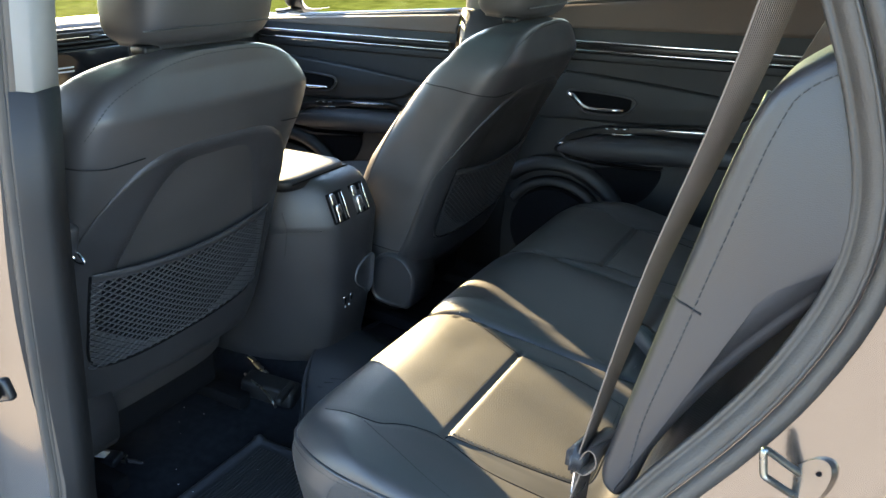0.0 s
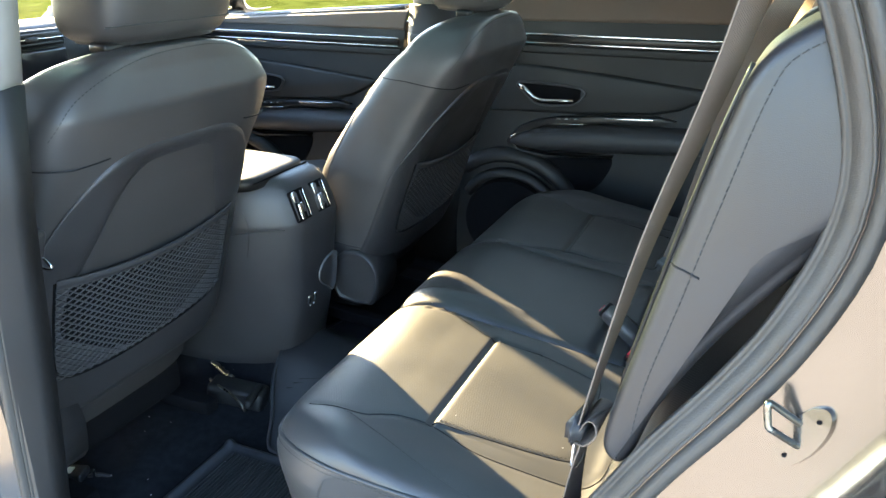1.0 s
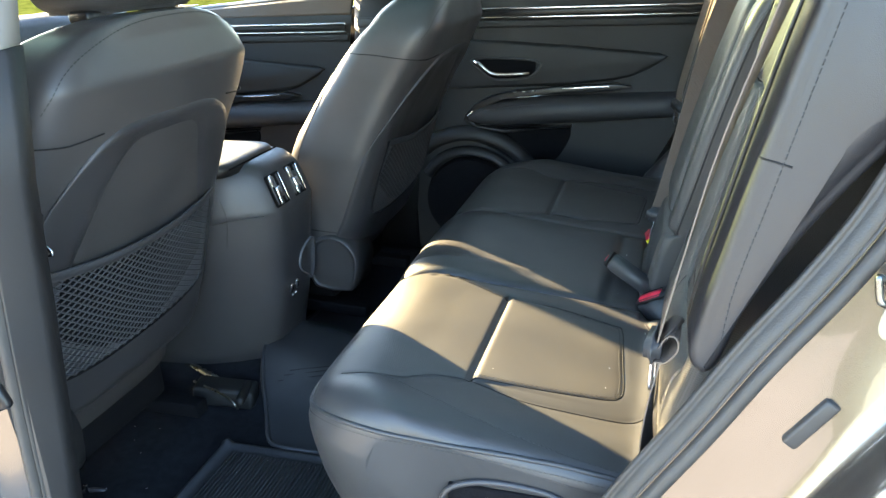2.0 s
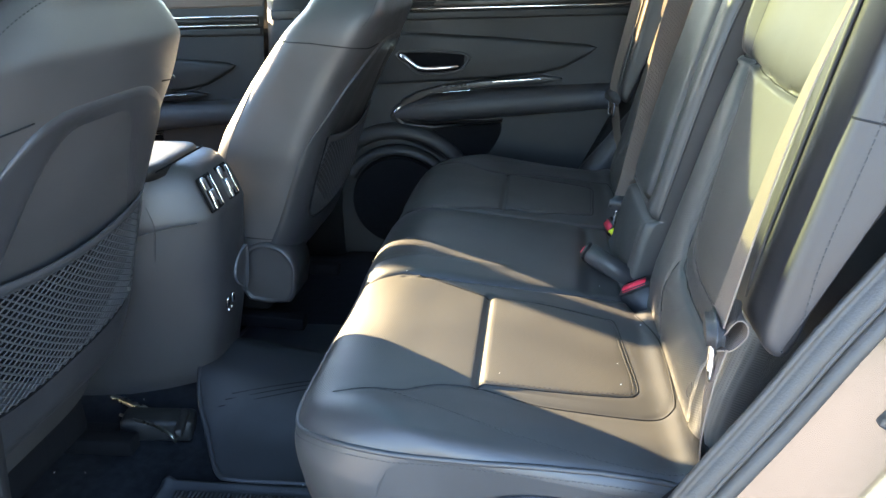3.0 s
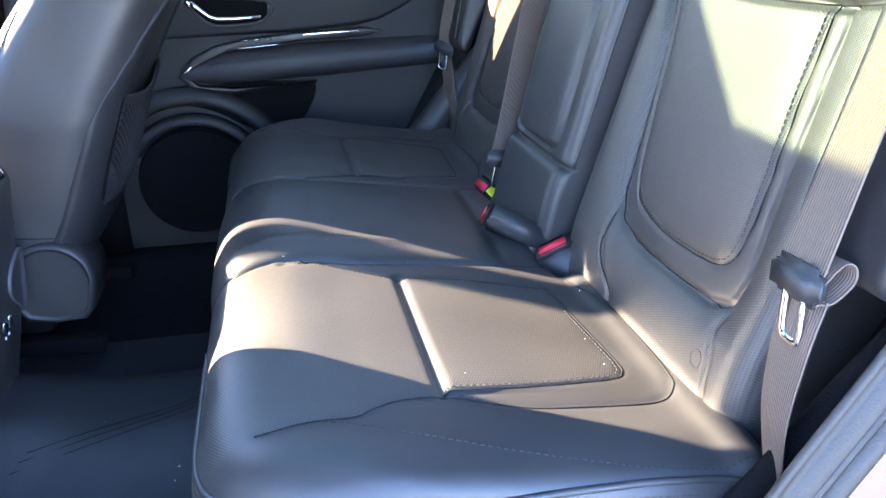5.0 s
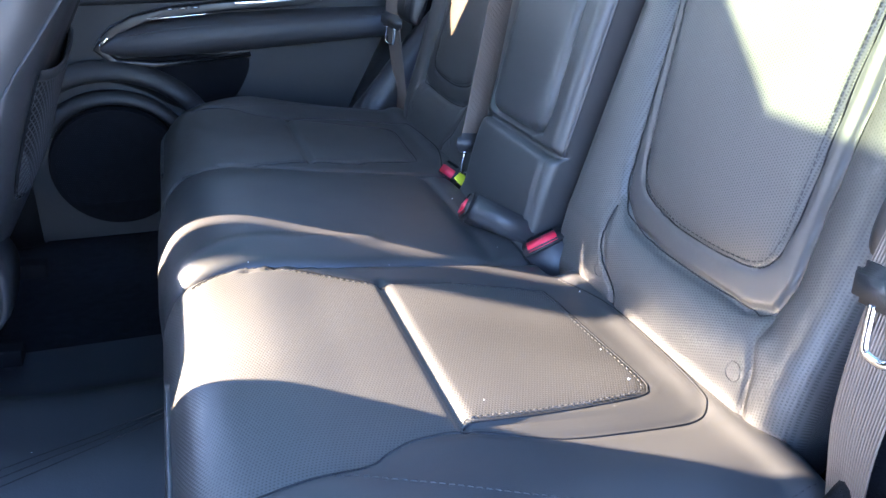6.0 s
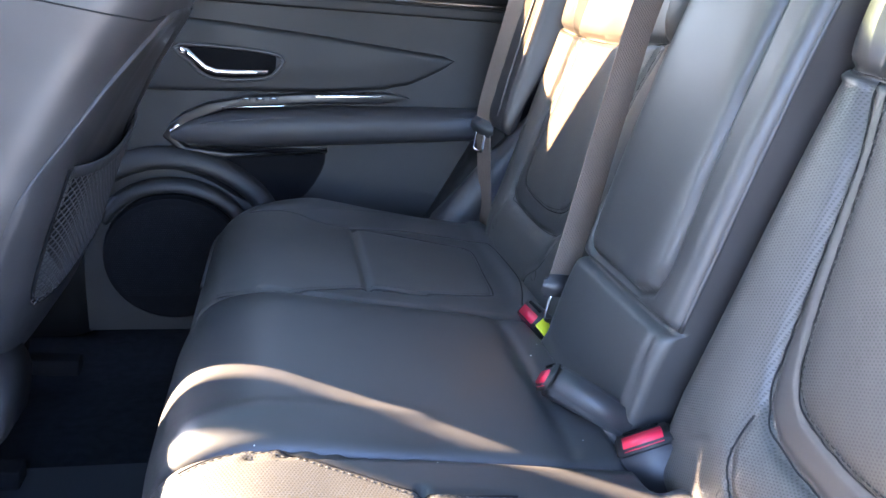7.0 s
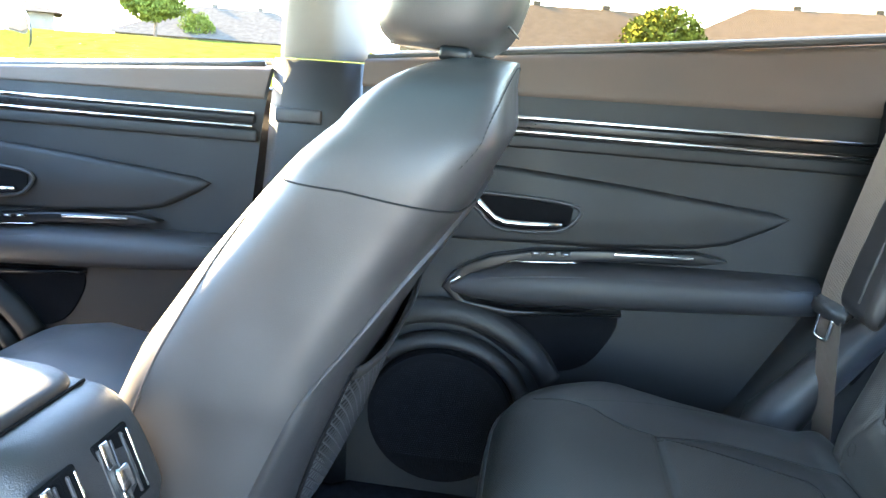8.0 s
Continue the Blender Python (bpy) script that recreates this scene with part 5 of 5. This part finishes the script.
# rear of the cabin: wheelhouses, parcel area, tailgate
rear = thing("rear_cabin_shell", "dark lining of the luggage space behind the seats", "car interior", (0.9, 0, 0.36), kind="structure")
slab("left_lining", 0.46, 1.40, -0.79, -0.68, 0.36, 1.16, DARK, rear)
slab("right_lining", 0.30, 1.40, 0.72, 0.90, 0.36, 1.16, DARK, rear)
slab("tailgate_lining", 1.36, 1.42, -0.70, 0.74, 0.36, 1.10, DARK, rear)
slab("load_floor", 0.34, 1.40, -0.70, 0.74, 0.60, 0.64, CARPET, rear)
settle(rear)
for side in (-1, 1):
    wh = thing("wheelhouse_trim", "curved dark plastic wheelhouse trim beside the seat, shade-black on the left", "trim panel", (0.3, side * 0.64, 0.4), "wheelhouse trims")
    rings = []
    for x, z, h in ((0.10, 0.55, 0.16), (0.16, 0.64, 0.14), (0.22, 0.735, 0.12), (0.28, 0.82, 0.10), (0.34, 0.90, 0.09), (0.40, 0.98, 0.09)):
        rings.append([(x + 0.05 * (1 - math.cos(a)) * 0.5 + 0.03 * math.sin(a), side * (0.73 if side > 0 else 0.625) - side * (0.05 if side > 0 else 0.025) * math.cos(a), z + h * math.sin(a) - 0.05) for a in np.linspace(0, 2 * math.pi, 22, endpoint=False)])
    # Left trim takes the shade colour; the right keeps its plain plastic.
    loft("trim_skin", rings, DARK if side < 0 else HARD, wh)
    settle(wh)

# striker on the door frame
striker = thing("door_striker", "zinc-plated steel door striker loop bolted to the frame", "door striker", (0.39, -0.694, 0.95))
tube("striker_loop", [(0.387, -0.692, 0.968), (0.378, -0.6965, 0.975), (0.3635, -0.704, 0.9872), (0.3602, -0.7062, 0.9890), (0.3597, -0.7072, 0.9865), (0.3622, -0.7090, 0.9725), (0.3633, -0.7097, 0.9698), (0.3668, -0.7087, 0.9675), (0.381, -0.7015, 0.9565), (0.390, -0.696, 0.950)], 0.0029, STEEL, striker, "bent steel loop", n=60)
along, out = Vector((0.472, 0, 0.882)), Vector((-0.45, -0.85, 0.241)).normalized()
across = along.cross(out)
seat_of_striker = Matrix((across, along, out)).transposed().to_4x4()
seat_of_striker.translation = Vector((0.389, -0.694, 0.959)) + out * 0.001
bm = bmesh.new()
bmesh.ops.create_cone(bm, cap_ends=True, segments=40, radius1=0.0325, radius2=0.0310, depth=0.008)
bmesh.ops.scale(bm, vec=(0.42, 1.0, 1), verts=bm.verts)
bmesh.ops.transform(bm, matrix=seat_of_striker, verts=bm.verts)
plate = part("striker_plate", bm, PAINT, striker, "oval painted steel base plate", flat=True)
for k in (-1, 1):
    bm = bmesh.new()
    bmesh.ops.create_cone(bm, cap_ends=True, segments=6, radius1=0.0021, radius2=0.0018, depth=0.002)
    bmesh.ops.transform(bm, matrix=seat_of_striker @ pose(0.001, 0.020 * k, 0.0045), verts=bm.verts)
    part("striker_bolt", bm, DARK, plate, "dark socket bolt head", flat=True)
settle(striker)


bumper = thing("door_bumper", "small dark ribbed rubber bumper on the painted frame", "door bumper", (0.331, -0.699, 0.846))
rounded_box("bumper_pad", (0.056, 0.010, 0.014), (0.331, -0.698, 0.846), RUBBER, bumper, r=0.003, turn=(0, -56, 0))
settle(bumper)


# ---- belts and buckles ----
def ribbon(name, points, width, across, mat, parent, label="", n=60):
    """A strap of real thickness along points, its width along the vectors across."""
    p = spline(points, n)
    ac = spline(across, n)
    verts = []
    uvs = []
    s = np.r_[0, np.cumsum(np.linalg.norm(np.diff(p, axis=0), axis=1))]
    for i in range(n):
        d = p[min(n - 1, i + 1)] - p[max(0, i - 1)]
        d /= np.linalg.norm(d)
        w = ac[i] - d * (ac[i] @ d)
        w /= np.linalg.norm(w)
        h = np.cross(d, w) * 0.0007
        for a, b in ((-1, -1), (1, -1), (1, 1), (-1, 1)):
            verts.append(p[i] + w * a * width / 2 + h * b)
            uvs.append((a * width / 2, s[i]))
    faces = quads(n, 4, False, True) + [(0, 1, 2, 3), tuple(range(4 * n - 4, 4 * n))]
    return mesh_ob(name, verts, faces, mat, parent, label, uvs, flat=True)


def tongue(parent, at, turn, s=1.0):
    """Latch plate: plastic head and a steel loop."""
    m = pose(*at, *turn)
    bm = bmesh.new()
    bmesh.ops.create_cube(bm, size=1)
    bmesh.ops.scale(bm, vec=(0.062, 0.016, 0.030), verts=bm.verts)
    bmesh.ops.bevel(bm, geom=bm.edges[:], offset=0.007, segments=3, affect="EDGES")
    bmesh.ops.transform(bm, matrix=m, verts=bm.verts)
    head = part("tongue_head", bm, HARD, parent, "black plastic latch plate head")
    pts = [m @ Vector(q) for q in ((-0.012, 0, -0.012), (-0.012, 0, -0.040), (-0.008, 0, -0.047), (0.008, 0, -0.047), (0.012, 0, -0.040), (0.012, 0, -0.012))]
    tube("tongue_loop", [tuple(q) for q in pts], 0.0036, CHROME, head, "bright steel latch tongue", flatten=0.6, n=30)


left_belt = thing("seat_belt", "grey-brown seat belt hanging in front of the bolster", "seat belt", (0.25, -0.61, 0.6), "seat belts")
ribbon("belt_webbing", [(0.345, -0.650, 1.46), (0.300, -0.625, 1.25), (0.250, -0.608, 1.08), (0.226, -0.605, 0.98), (0.203, -0.604, 0.872)], 0.047, [(0.55, 0.83, 0), (0.5, 0.86, 0), (0.25, 0.97, 0), (0.05, 1, 0)], BELT, left_belt, "grey-brown belt webbing")
ribbon("belt_fold", [(0.204, -0.604, 0.866), (0.212, -0.608, 0.878), (0.220, -0.611, 0.880), (0.222, -0.612, 0.870), (0.214, -0.609, 0.856), (0.206, -0.606, 0.852)], 0.047, [(0.05, 1, 0), (0.05, 1, 0)], BELT, left_belt, "folded loop of webbing", n=40)
ribbon("belt_tail", [(0.207, -0.608, 0.852), (0.200, -0.610, 0.81), (0.197, -0.612, 0.75), (0.205, -0.616, 0.68), (0.215, -0.62, 0.58), (0.218, -0.62, 0.53)], 0.047, [(0.05, 1, 0), (0.3, 0.95, 0), (0.6, 0.8, 0)], BELT, left_belt, "lower belt webbing to the floor anchor")
tongue(left_belt, (0.200, -0.604, 0.860), (0, 6, 82))
settle(left_belt)

right_belt = thing("seat_belt", "dark grey seat belt hanging by the door", "seat belt", (0.2, 0.66, 0.5), "seat belts")
ribbon("belt_webbing", [(0.37, 0.715, 1.42), (0.300, 0.690, 1.20), (0.250, 0.668, 1.0), (0.228, 0.660, 0.90), (0.224, 0.658, 0.855)], 0.047, [(0.35, -0.94, 0), (0.35, -0.94, 0), (0.35, -0.94, 0)], BELT, right_belt)
ribbon("belt_tail", [(0.224, 0.658, 0.855), (0.236, 0.664, 0.77), (0.252, 0.672, 0.66), (0.262, 0.676, 0.55)], 0.047, [(0.35, -0.94, 0), (0.25, -0.97, 0), (0.2, -0.97, 0)], BELT, right_belt)
tongue(right_belt, (0.222, 0.657, 0.852), (0, 8, -62))
settle(right_belt)

centre_belt = thing("seat_belt", "grey centre seat belt crossing the backrest to its buckle", "seat belt", (0.2, 0.13, 0.65), "seat belts")
ribbon("belt_webbing", [(0.335, 0.178, 1.25), (0.277, 0.160, 1.097), (0.248, 0.148, 0.966), (0.226, 0.137, 0.86), (0.210, 0.127, 0.79), (0.201, 0.121, 0.755)], 0.047, [(0.93, 0.36, 0.0), (0.93, 0.36, 0.0), (0.93, 0.36, 0.0)], BELT, centre_belt)
tongue(centre_belt, (0.199, 0.119, 0.747), (0, 10, 21))
settle(centre_belt)


def buckle(at, turn, label, stalk=None, tag=False, spin=0):
    b = thing("belt_buckle", label, "seat belt buckle", at, "belt buckles")
    m = pose(*at, *turn) @ pose(0, 0, 0, 0, 0, spin)

    def box(name, size, off, mat, r, lab="", parent=b):
        bm = bmesh.new()
        bmesh.ops.create_cube(bm, size=1)
        bmesh.ops.scale(bm, vec=size, verts=bm.verts)
        bmesh.ops.bevel(bm, geom=bm.edges[:], offset=r, segments=3, affect="EDGES")
        bmesh.ops.transform(bm, matrix=m @ pose(*off), verts=bm.verts)
        return part(name, bm, mat, parent, lab)
    body = box("buckle_body", (0.031, 0.057, 0.092), (0, 0, -0.003), HARD, 0.004)
    box("buckle_top", (0.029, 0.055, 0.008), (0, 0, 0.045), SOFT, 0.003)
    box("release_button", (0.020, 0.046, 0.008), (-0.002, 0, 0.0475), RED, 0.0035, "red release button", body)
    box("tongue_slot", (0.004, 0.036, 0.003), (0.0115, 0, 0.0488), DARK, 0.001, "", body)
    if stalk:
        tube("buckle_strap", stalk, 0.010, BELT, b, "webbing strap of the buckle", flatten=0.5)
    if tag:
        rounded_box("yellow_tag", (0.020, 0.020, 0.003), tag, YELLOW, b, "yellow paper tag", r=0.001, turn=(42, -12, 40))
    return settle(b)


buckle((0.216, -0.152, 0.660), (0, -32, -6), "black belt buckle with red button, standing at the seat gap", spin=78)
buckle((0.158, -0.086, 0.704), (0, -66, -26), "black belt buckle with red button, lying flat on the cushion", stalk=[(0.185, -0.10, 0.695), (0.235, -0.12, 0.675)], spin=35)
buckle((0.216, 0.163, 0.661), (0, -52, 6), "black belt buckle with red button and yellow tag", tag=(0.186, 0.121, 0.688))

# ---- outside ----
def ground_z(x, y):
    """A lawn that swells to a low crest in front of the houses."""
    return 1.45 * math.exp(-((y - 25) / 9.0) ** 2) if y > 3 else 0.0


gx = np.r_[np.linspace(-400, -45, 8), np.linspace(-40, 30, 60), np.linspace(35, 400, 8)]
gy = np.r_[np.linspace(-400, -30, 8), np.linspace(-25, 3.0, 24), np.linspace(3.3, 60, 50), np.linspace(70, 400, 8)]
ground = sheet("ground", lambda u, v: (u, v, ground_z(u, v) + (0.04 * noise.noise((u * 0.5, v * 0.5, 0)) if v > 3.4 else 0)), gx, gy, GRASS)
tagged(ground, "bright sunlit lawn", "lawn", kind="structure")
drive = sheet("driveway", lambda u, v: (u, v, 0.012), np.linspace(-12, 14, 14), np.linspace(-9, 2.9, 12), CONCRETE)
tagged(drive, "pale concrete driveway under the car", "driveway", kind="structure")


def house(at, w, d, wall_h, roof_h, turn, label):
    h = thing("house", label, "house", (0, 0, 0), "houses across the lawn")
    m = pose(*at, 0, 0, turn)
    bm = bmesh.new()
    bmesh.ops.create_cube(bm, size=1)
    bmesh.ops.scale(bm, vec=(w, d, wall_h), verts=bm.verts)
    bmesh.ops.transform(bm, matrix=m @ pose(0, 0, wall_h / 2), verts=bm.verts)
    part("house_wall", bm, STUCCO, h, flat=True)
    o = 0.5
    v = [(-w / 2 - o, -d / 2 - o, wall_h), (w / 2 + o, -d / 2 - o, wall_h), (w / 2 + o, d / 2 + o, wall_h), (-w / 2 - o, d / 2 + o, wall_h), (-w / 2 + d * 0.42, 0, wall_h + roof_h), (w / 2 - d * 0.42, 0, wall_h + roof_h)]
    v = [tuple(m @ Vector(q)) for q in v]
    rf = mesh_ob("house_roof", v, [(0, 1, 5, 4), (1, 2, 5), (2, 3, 4, 5), (3, 0, 4), (0, 3, 2, 1)], SHINGLE, h, "brown shingled hip roof", flat=True)
    for k in (-0.3, 0.05, 0.32):
        bm = bmesh.new()
        bmesh.ops.create_cube(bm, size=1)
        bmesh.ops.scale(bm, vec=(1.5, 0.12, 1.3), verts=bm.verts)
        bmesh.ops.transform(bm, matrix=m @ pose(k * w, -d / 2 - 0.03, wall_h * 0.5), verts=bm.verts)
        part("window", bm, SCREEN, h, flat=True)
    for k in (-0.1, 0.12):
        bm = bmesh.new()
        bmesh.ops.create_cube(bm, size=1)
        bmesh.ops.scale(bm, vec=(0.35, 0.35, 0.5), verts=bm.verts)
        bmesh.ops.transform(bm, matrix=m @ pose(k * w, 0.2, wall_h + roof_h - 0.05), verts=bm.verts)
        part("roof_vent", bm, SHINGLE, h, flat=True)
    return h


def tree(at, height, spread, label, seed):
    rnd = random.Random(seed)
    t = thing("tree", label, "tree", at, "trees across the lawn")
    x, y, z = at
    tube("trunk", [(x, y, z - 0.2), (x + 0.05, y, z + height * 0.25), (x, y + 0.05, z + height * 0.5)], 0.14 * height / 5, BARK, t)
    for k in range(5):
        a = k * 1.257
        tube("limb", [(x, y, z + height * (0.25 + 0.04 * k)), (x + 0.3 * spread * math.cos(a), y + 0.3 * spread * math.sin(a), z + height * 0.55), (x + 0.6 * spread * math.cos(a), y + 0.6 * spread * math.sin(a), z + height * 0.72)], 0.05 * height / 5, BARK, t, sides=6)
    verts, faces = [], []
    for k in range(5200):
        while True:
            p = np.array([rnd.uniform(-1, 1) for _ in range(3)])
            if 0.35 < np.linalg.norm(p) < 1:
                break
        p = p * (0.85 + 0.25 * noise.noise((p[0] * 2 + seed, p[1] * 2, p[2] * 2)))
        c = np.array([x + p[0] * spread, y + p[1] * spread, z + height * 0.62 + p[2] * height * 0.38])
        s = rnd.uniform(0.06, 0.13) * spread / 1.8
        u = np.array([rnd.gauss(0, 1) for _ in range(3)])
        u /= np.linalg.norm(u)
        w = np.cross(u, [rnd.gauss(0, 1) for _ in range(3)])
        w /= np.linalg.norm(w)
        i = len(verts)
        verts += [c - u * s, c + w * s * 0.6, c + u * s, c - w * s * 0.6]
        faces.append((i, i + 1, i + 2, i + 3))
    mesh_ob("crown", verts, faces, FOLIAGE, t, "loose leafy crown", flat=True)
    return settle(t)


house((0.5, 37, 0), 15, 10, 2.1, 2.2, 6, "tan brick house with brown shingled hip roof")
house((13.5, 40, 0), 17, 11, 2.2, 2.9, -8, "tan brick house with broad brown hip roof and vents")
house((-19, 44, 0), 12, 9, 1.7, 1.9, 20, "low grey-roofed house behind the lawn")
house((-36, 40, 0), 13, 10, 2.5, 1.6, 35, "tan house with a low brown roof")
tree((4.4, 33, 0.5), 3.9, 2.1, "round yellow-green leafy tree in front of the houses", 3)
tree((-14.5, 26, 1.4), 2.0, 1.35, "small round yellow-green tree on the lawn", 5)
tree((-19.5, 40, 0.05), 3.2, 1.2, "small dull green tree on the lawn", 8)


# ---- small things ----
cover = thing("rail_end_cover", "black plastic cover on the end of the seat rail", "seat rail", (-0.66, -0.135, 0.37))
rounded_box("cover_body", (0.13, 0.055, 0.045), (-0.665, -0.135, 0.388), SOFT, cover, r=0.010, turn=(0, 8, 14))
rounded_box("cover_lip", (0.016, 0.075, 0.018), (-0.610, -0.150, 0.404), SOFT, cover, r=0.006, turn=(0, 8, 14))
tube("release_bar", [(-0.735, -0.142, 0.410), (-0.70, -0.160, 0.414), (-0.655, -0.172, 0.412), (-0.615, -0.188, 0.404), (-0.607, -0.186, 0.388)], 0.0028, STEEL, cover, "bent steel release bar", n=40)
tube("rail_bar", [(-0.90, -0.040, 0.392), (-0.80, -0.060, 0.392), (-0.71, -0.10, 0.395)], 0.007, STEEL, cover, "bare steel rail end")
for x, y in ((-0.88, -0.025), (-0.845, -0.040), (-0.815, -0.038)):
    rounded_box("rail_clip", (0.016, 0.008, 0.008), (x, y, 0.402), CHROME, cover, "bright metal clip", r=0.002, turn=(0, 0, 25))
settle(cover)
plug = thing("cable_connector", "dark cable connector with a white label under the seat", "connector", (-0.79, -0.48, 0.36))
rounded_box("connector_body", (0.055, 0.035, 0.028), (-0.79, -0.476, 0.372), HARD, plug, r=0.004, turn=(0, 0, 20))
rounded_box("connector_label", (0.022, 0.018, 0.002), (-0.795, -0.480, 0.387), WHITE, plug, "small white label", r=0.0006, turn=(0, 0, 20))
tube("cable", [(-0.76, -0.465, 0.372), (-0.74, -0.455, 0.376), (-0.72, -0.44, 0.366), (-0.74, -0.40, 0.362), (-0.82, -0.38, 0.365)], 0.004, HARD, plug)
rounded_box("metal_pin", (0.007, 0.006, 0.024), (-0.747, -0.462, 0.380), CHROME, plug, "bright metal pin", r=0.002)
rounded_box("brass_clip", (0.014, 0.010, 0.012), (-0.880, -0.450, 0.372), YELLOW, plug, "yellow connector clip", r=0.002)
settle(plug)

stowed = thing("front_belt_tongue", "steel belt tongue of the front belt resting on the pillar", "seat belt", (-0.525, -0.63, 0.9))
rounded_box("tongue_head", (0.030, 0.018, 0.045), (-0.532, -0.632, 0.950), HARD, stowed, r=0.006, turn=(0, 20, 0))
tube("tongue_loop", [(-0.540, -0.626, 0.935), (-0.536, -0.625, 0.912), (-0.515, -0.625, 0.914), (-0.538, -0.626, 0.936)], 0.0022, CHROME, stowed, "bright steel tongue", n=26)
ribbon("belt_webbing", [(-0.600, -0.645, 1.15), (-0.588, -0.640, 1.05), (-0.575, -0.634, 0.97)], 0.046, [(1, 0, 0.1), (1, 0, 0.1), (1, 0, 0.1)], BELT, stowed)
ribbon("belt_tail", [(-0.575, -0.634, 0.93), (-0.585, -0.638, 0.75), (-0.60, -0.640, 0.50)], 0.046, [(1, 0, 0.1), (1, 0, 0.1), (1, 0, 0.1)], BELT, stowed)
settle(stowed)

check = thing("door_check_link", "black steel door check link bolted to the pillar", "door hinge", (-0.465, -0.80, 0.82))
rounded_box("link_arm", (0.07, 0.012, 0.018), (-0.490, -0.806, 0.814), GLOSS, check, r=0.004, turn=(0, -22, 20))
for x, z in ((-0.460, 0.824), (-0.475, 0.818)):
    bm = bmesh.new()
    bmesh.ops.create_cone(bm, cap_ends=True, segments=18, radius1=0.011, radius2=0.009, depth=0.016)
    bmesh.ops.transform(bm, matrix=pose(x, -0.812, z, 90, 0, 0), verts=bm.verts)
    part("link_bolt", bm, GLOSS, check)
rounded_box("link_bracket", (0.045, 0.012, 0.030), (-0.465, -0.795, 0.820), GLOSS, check, r=0.005, turn=(0, -22, 0))
settle(check)

release = thing("cushion_release_recess", "dark plastic release recess on the side of the cushion", "seat lever", (0.04, -0.60, 0.62))
outline = [(-0.045, 0.600), (-0.030, 0.640), (0.005, 0.658), (0.05, 0.662), (0.10, 0.655), (0.125, 0.630), (0.13, 0.600)]
tube("recess_rim", [(x, -0.603, z - 0.010) for x, z in outline], 0.004, HARD, release)
rounded_box("lever_plate", (0.15, 0.010, 0.050), (0.045, -0.598, 0.615), DARK, release, r=0.004)
for k in range(3):
    rounded_box("lever_mark", (0.006, 0.002, 0.004), (0.02 + 0.014 * k, -0.6035, 0.625), WHITE, release, r=0.0005)
settle(release)

mirror = thing("side_mirror", "dark side mirror outside the front window", "car mirror", (-1.42, 1.0, 1.1))
rings = []
for k in np.linspace(0, 1, 14):
    s = math.sin(math.pi * (0.08 + 0.84 * k)) ** 0.4
    rings.append([(-1.40 - 0.055 * (1 + math.cos(a)) * s * 0.9, 0.91 + 0.25 * k, 1.172 + 0.078 * s * math.copysign(abs(math.sin(a)) ** 0.7, math.sin(a))) for a in np.linspace(0, 2 * math.pi, 24, endpoint=False)])
loft("mirror_housing", rings, GLOSS, mirror)
rings = []
for x, s in ((-1.398, 0.98), (-1.392, 0.95), (-1.391, 0.90)):
    rings.append([(x, 1.035 + 0.112 * s * math.copysign(abs(math.cos(a)) ** 0.6, math.cos(a)), 1.172 + 0.066 * s * math.copysign(abs(math.sin(a)) ** 0.7, math.sin(a))) for a in np.linspace(0, 2 * math.pi, 28, endpoint=False)])
MIRROR = material("mirror_glass", (0.85, 0.86, 0.88), 0.03, 1.0, 0.02, 10, 0, rvary=0.01)
loft("mirror_glass", rings, MIRROR, mirror, "silvered mirror glass")
rounded_box("mirror_foot", (0.05, 0.10, 0.03), (-1.44, 0.92, 1.10), GLOSS, mirror, r=0.01)
settle(mirror)

pole = tube("street_lamp", [(0.6, 48, 0), (0.6, 48, 4), (0.6, 48, 8.5)], 0.09, STEEL)
tagged(pole, "slim grey street lamp post behind the houses", "street lamp")

rnd = random.Random(4)
verts, faces = [], []
for k in range(70):
    if k < 46:
        x, y = rnd.uniform(-0.85, -0.3), rnd.uniform(-0.6, 0.0)
        z = floor_z(x, y) + 0.013
    else:
        x, y = rnd.uniform(-0.2, 0.19), rnd.uniform(-0.5, 0.1)
        z = on_cushion(x, y) + 0.008
    s = rnd.uniform(0.0006, 0.0013)
    i = len(verts)
    verts += [(x - s, y - s, z), (x + s, y - s * 0.5, z), (x, y + s, z), (x, y, z + s)]
    faces += [(i, i + 1, i + 3), (i + 1, i + 2, i + 3), (i + 2, i, i + 3), (i, i + 2, i + 1)]
specks = mesh_ob("dust_specks", verts, faces, WHITE, flat=True)
tagged(specks, "tiny pale specks of grit on mat and leather", "dust", kind="stuff")
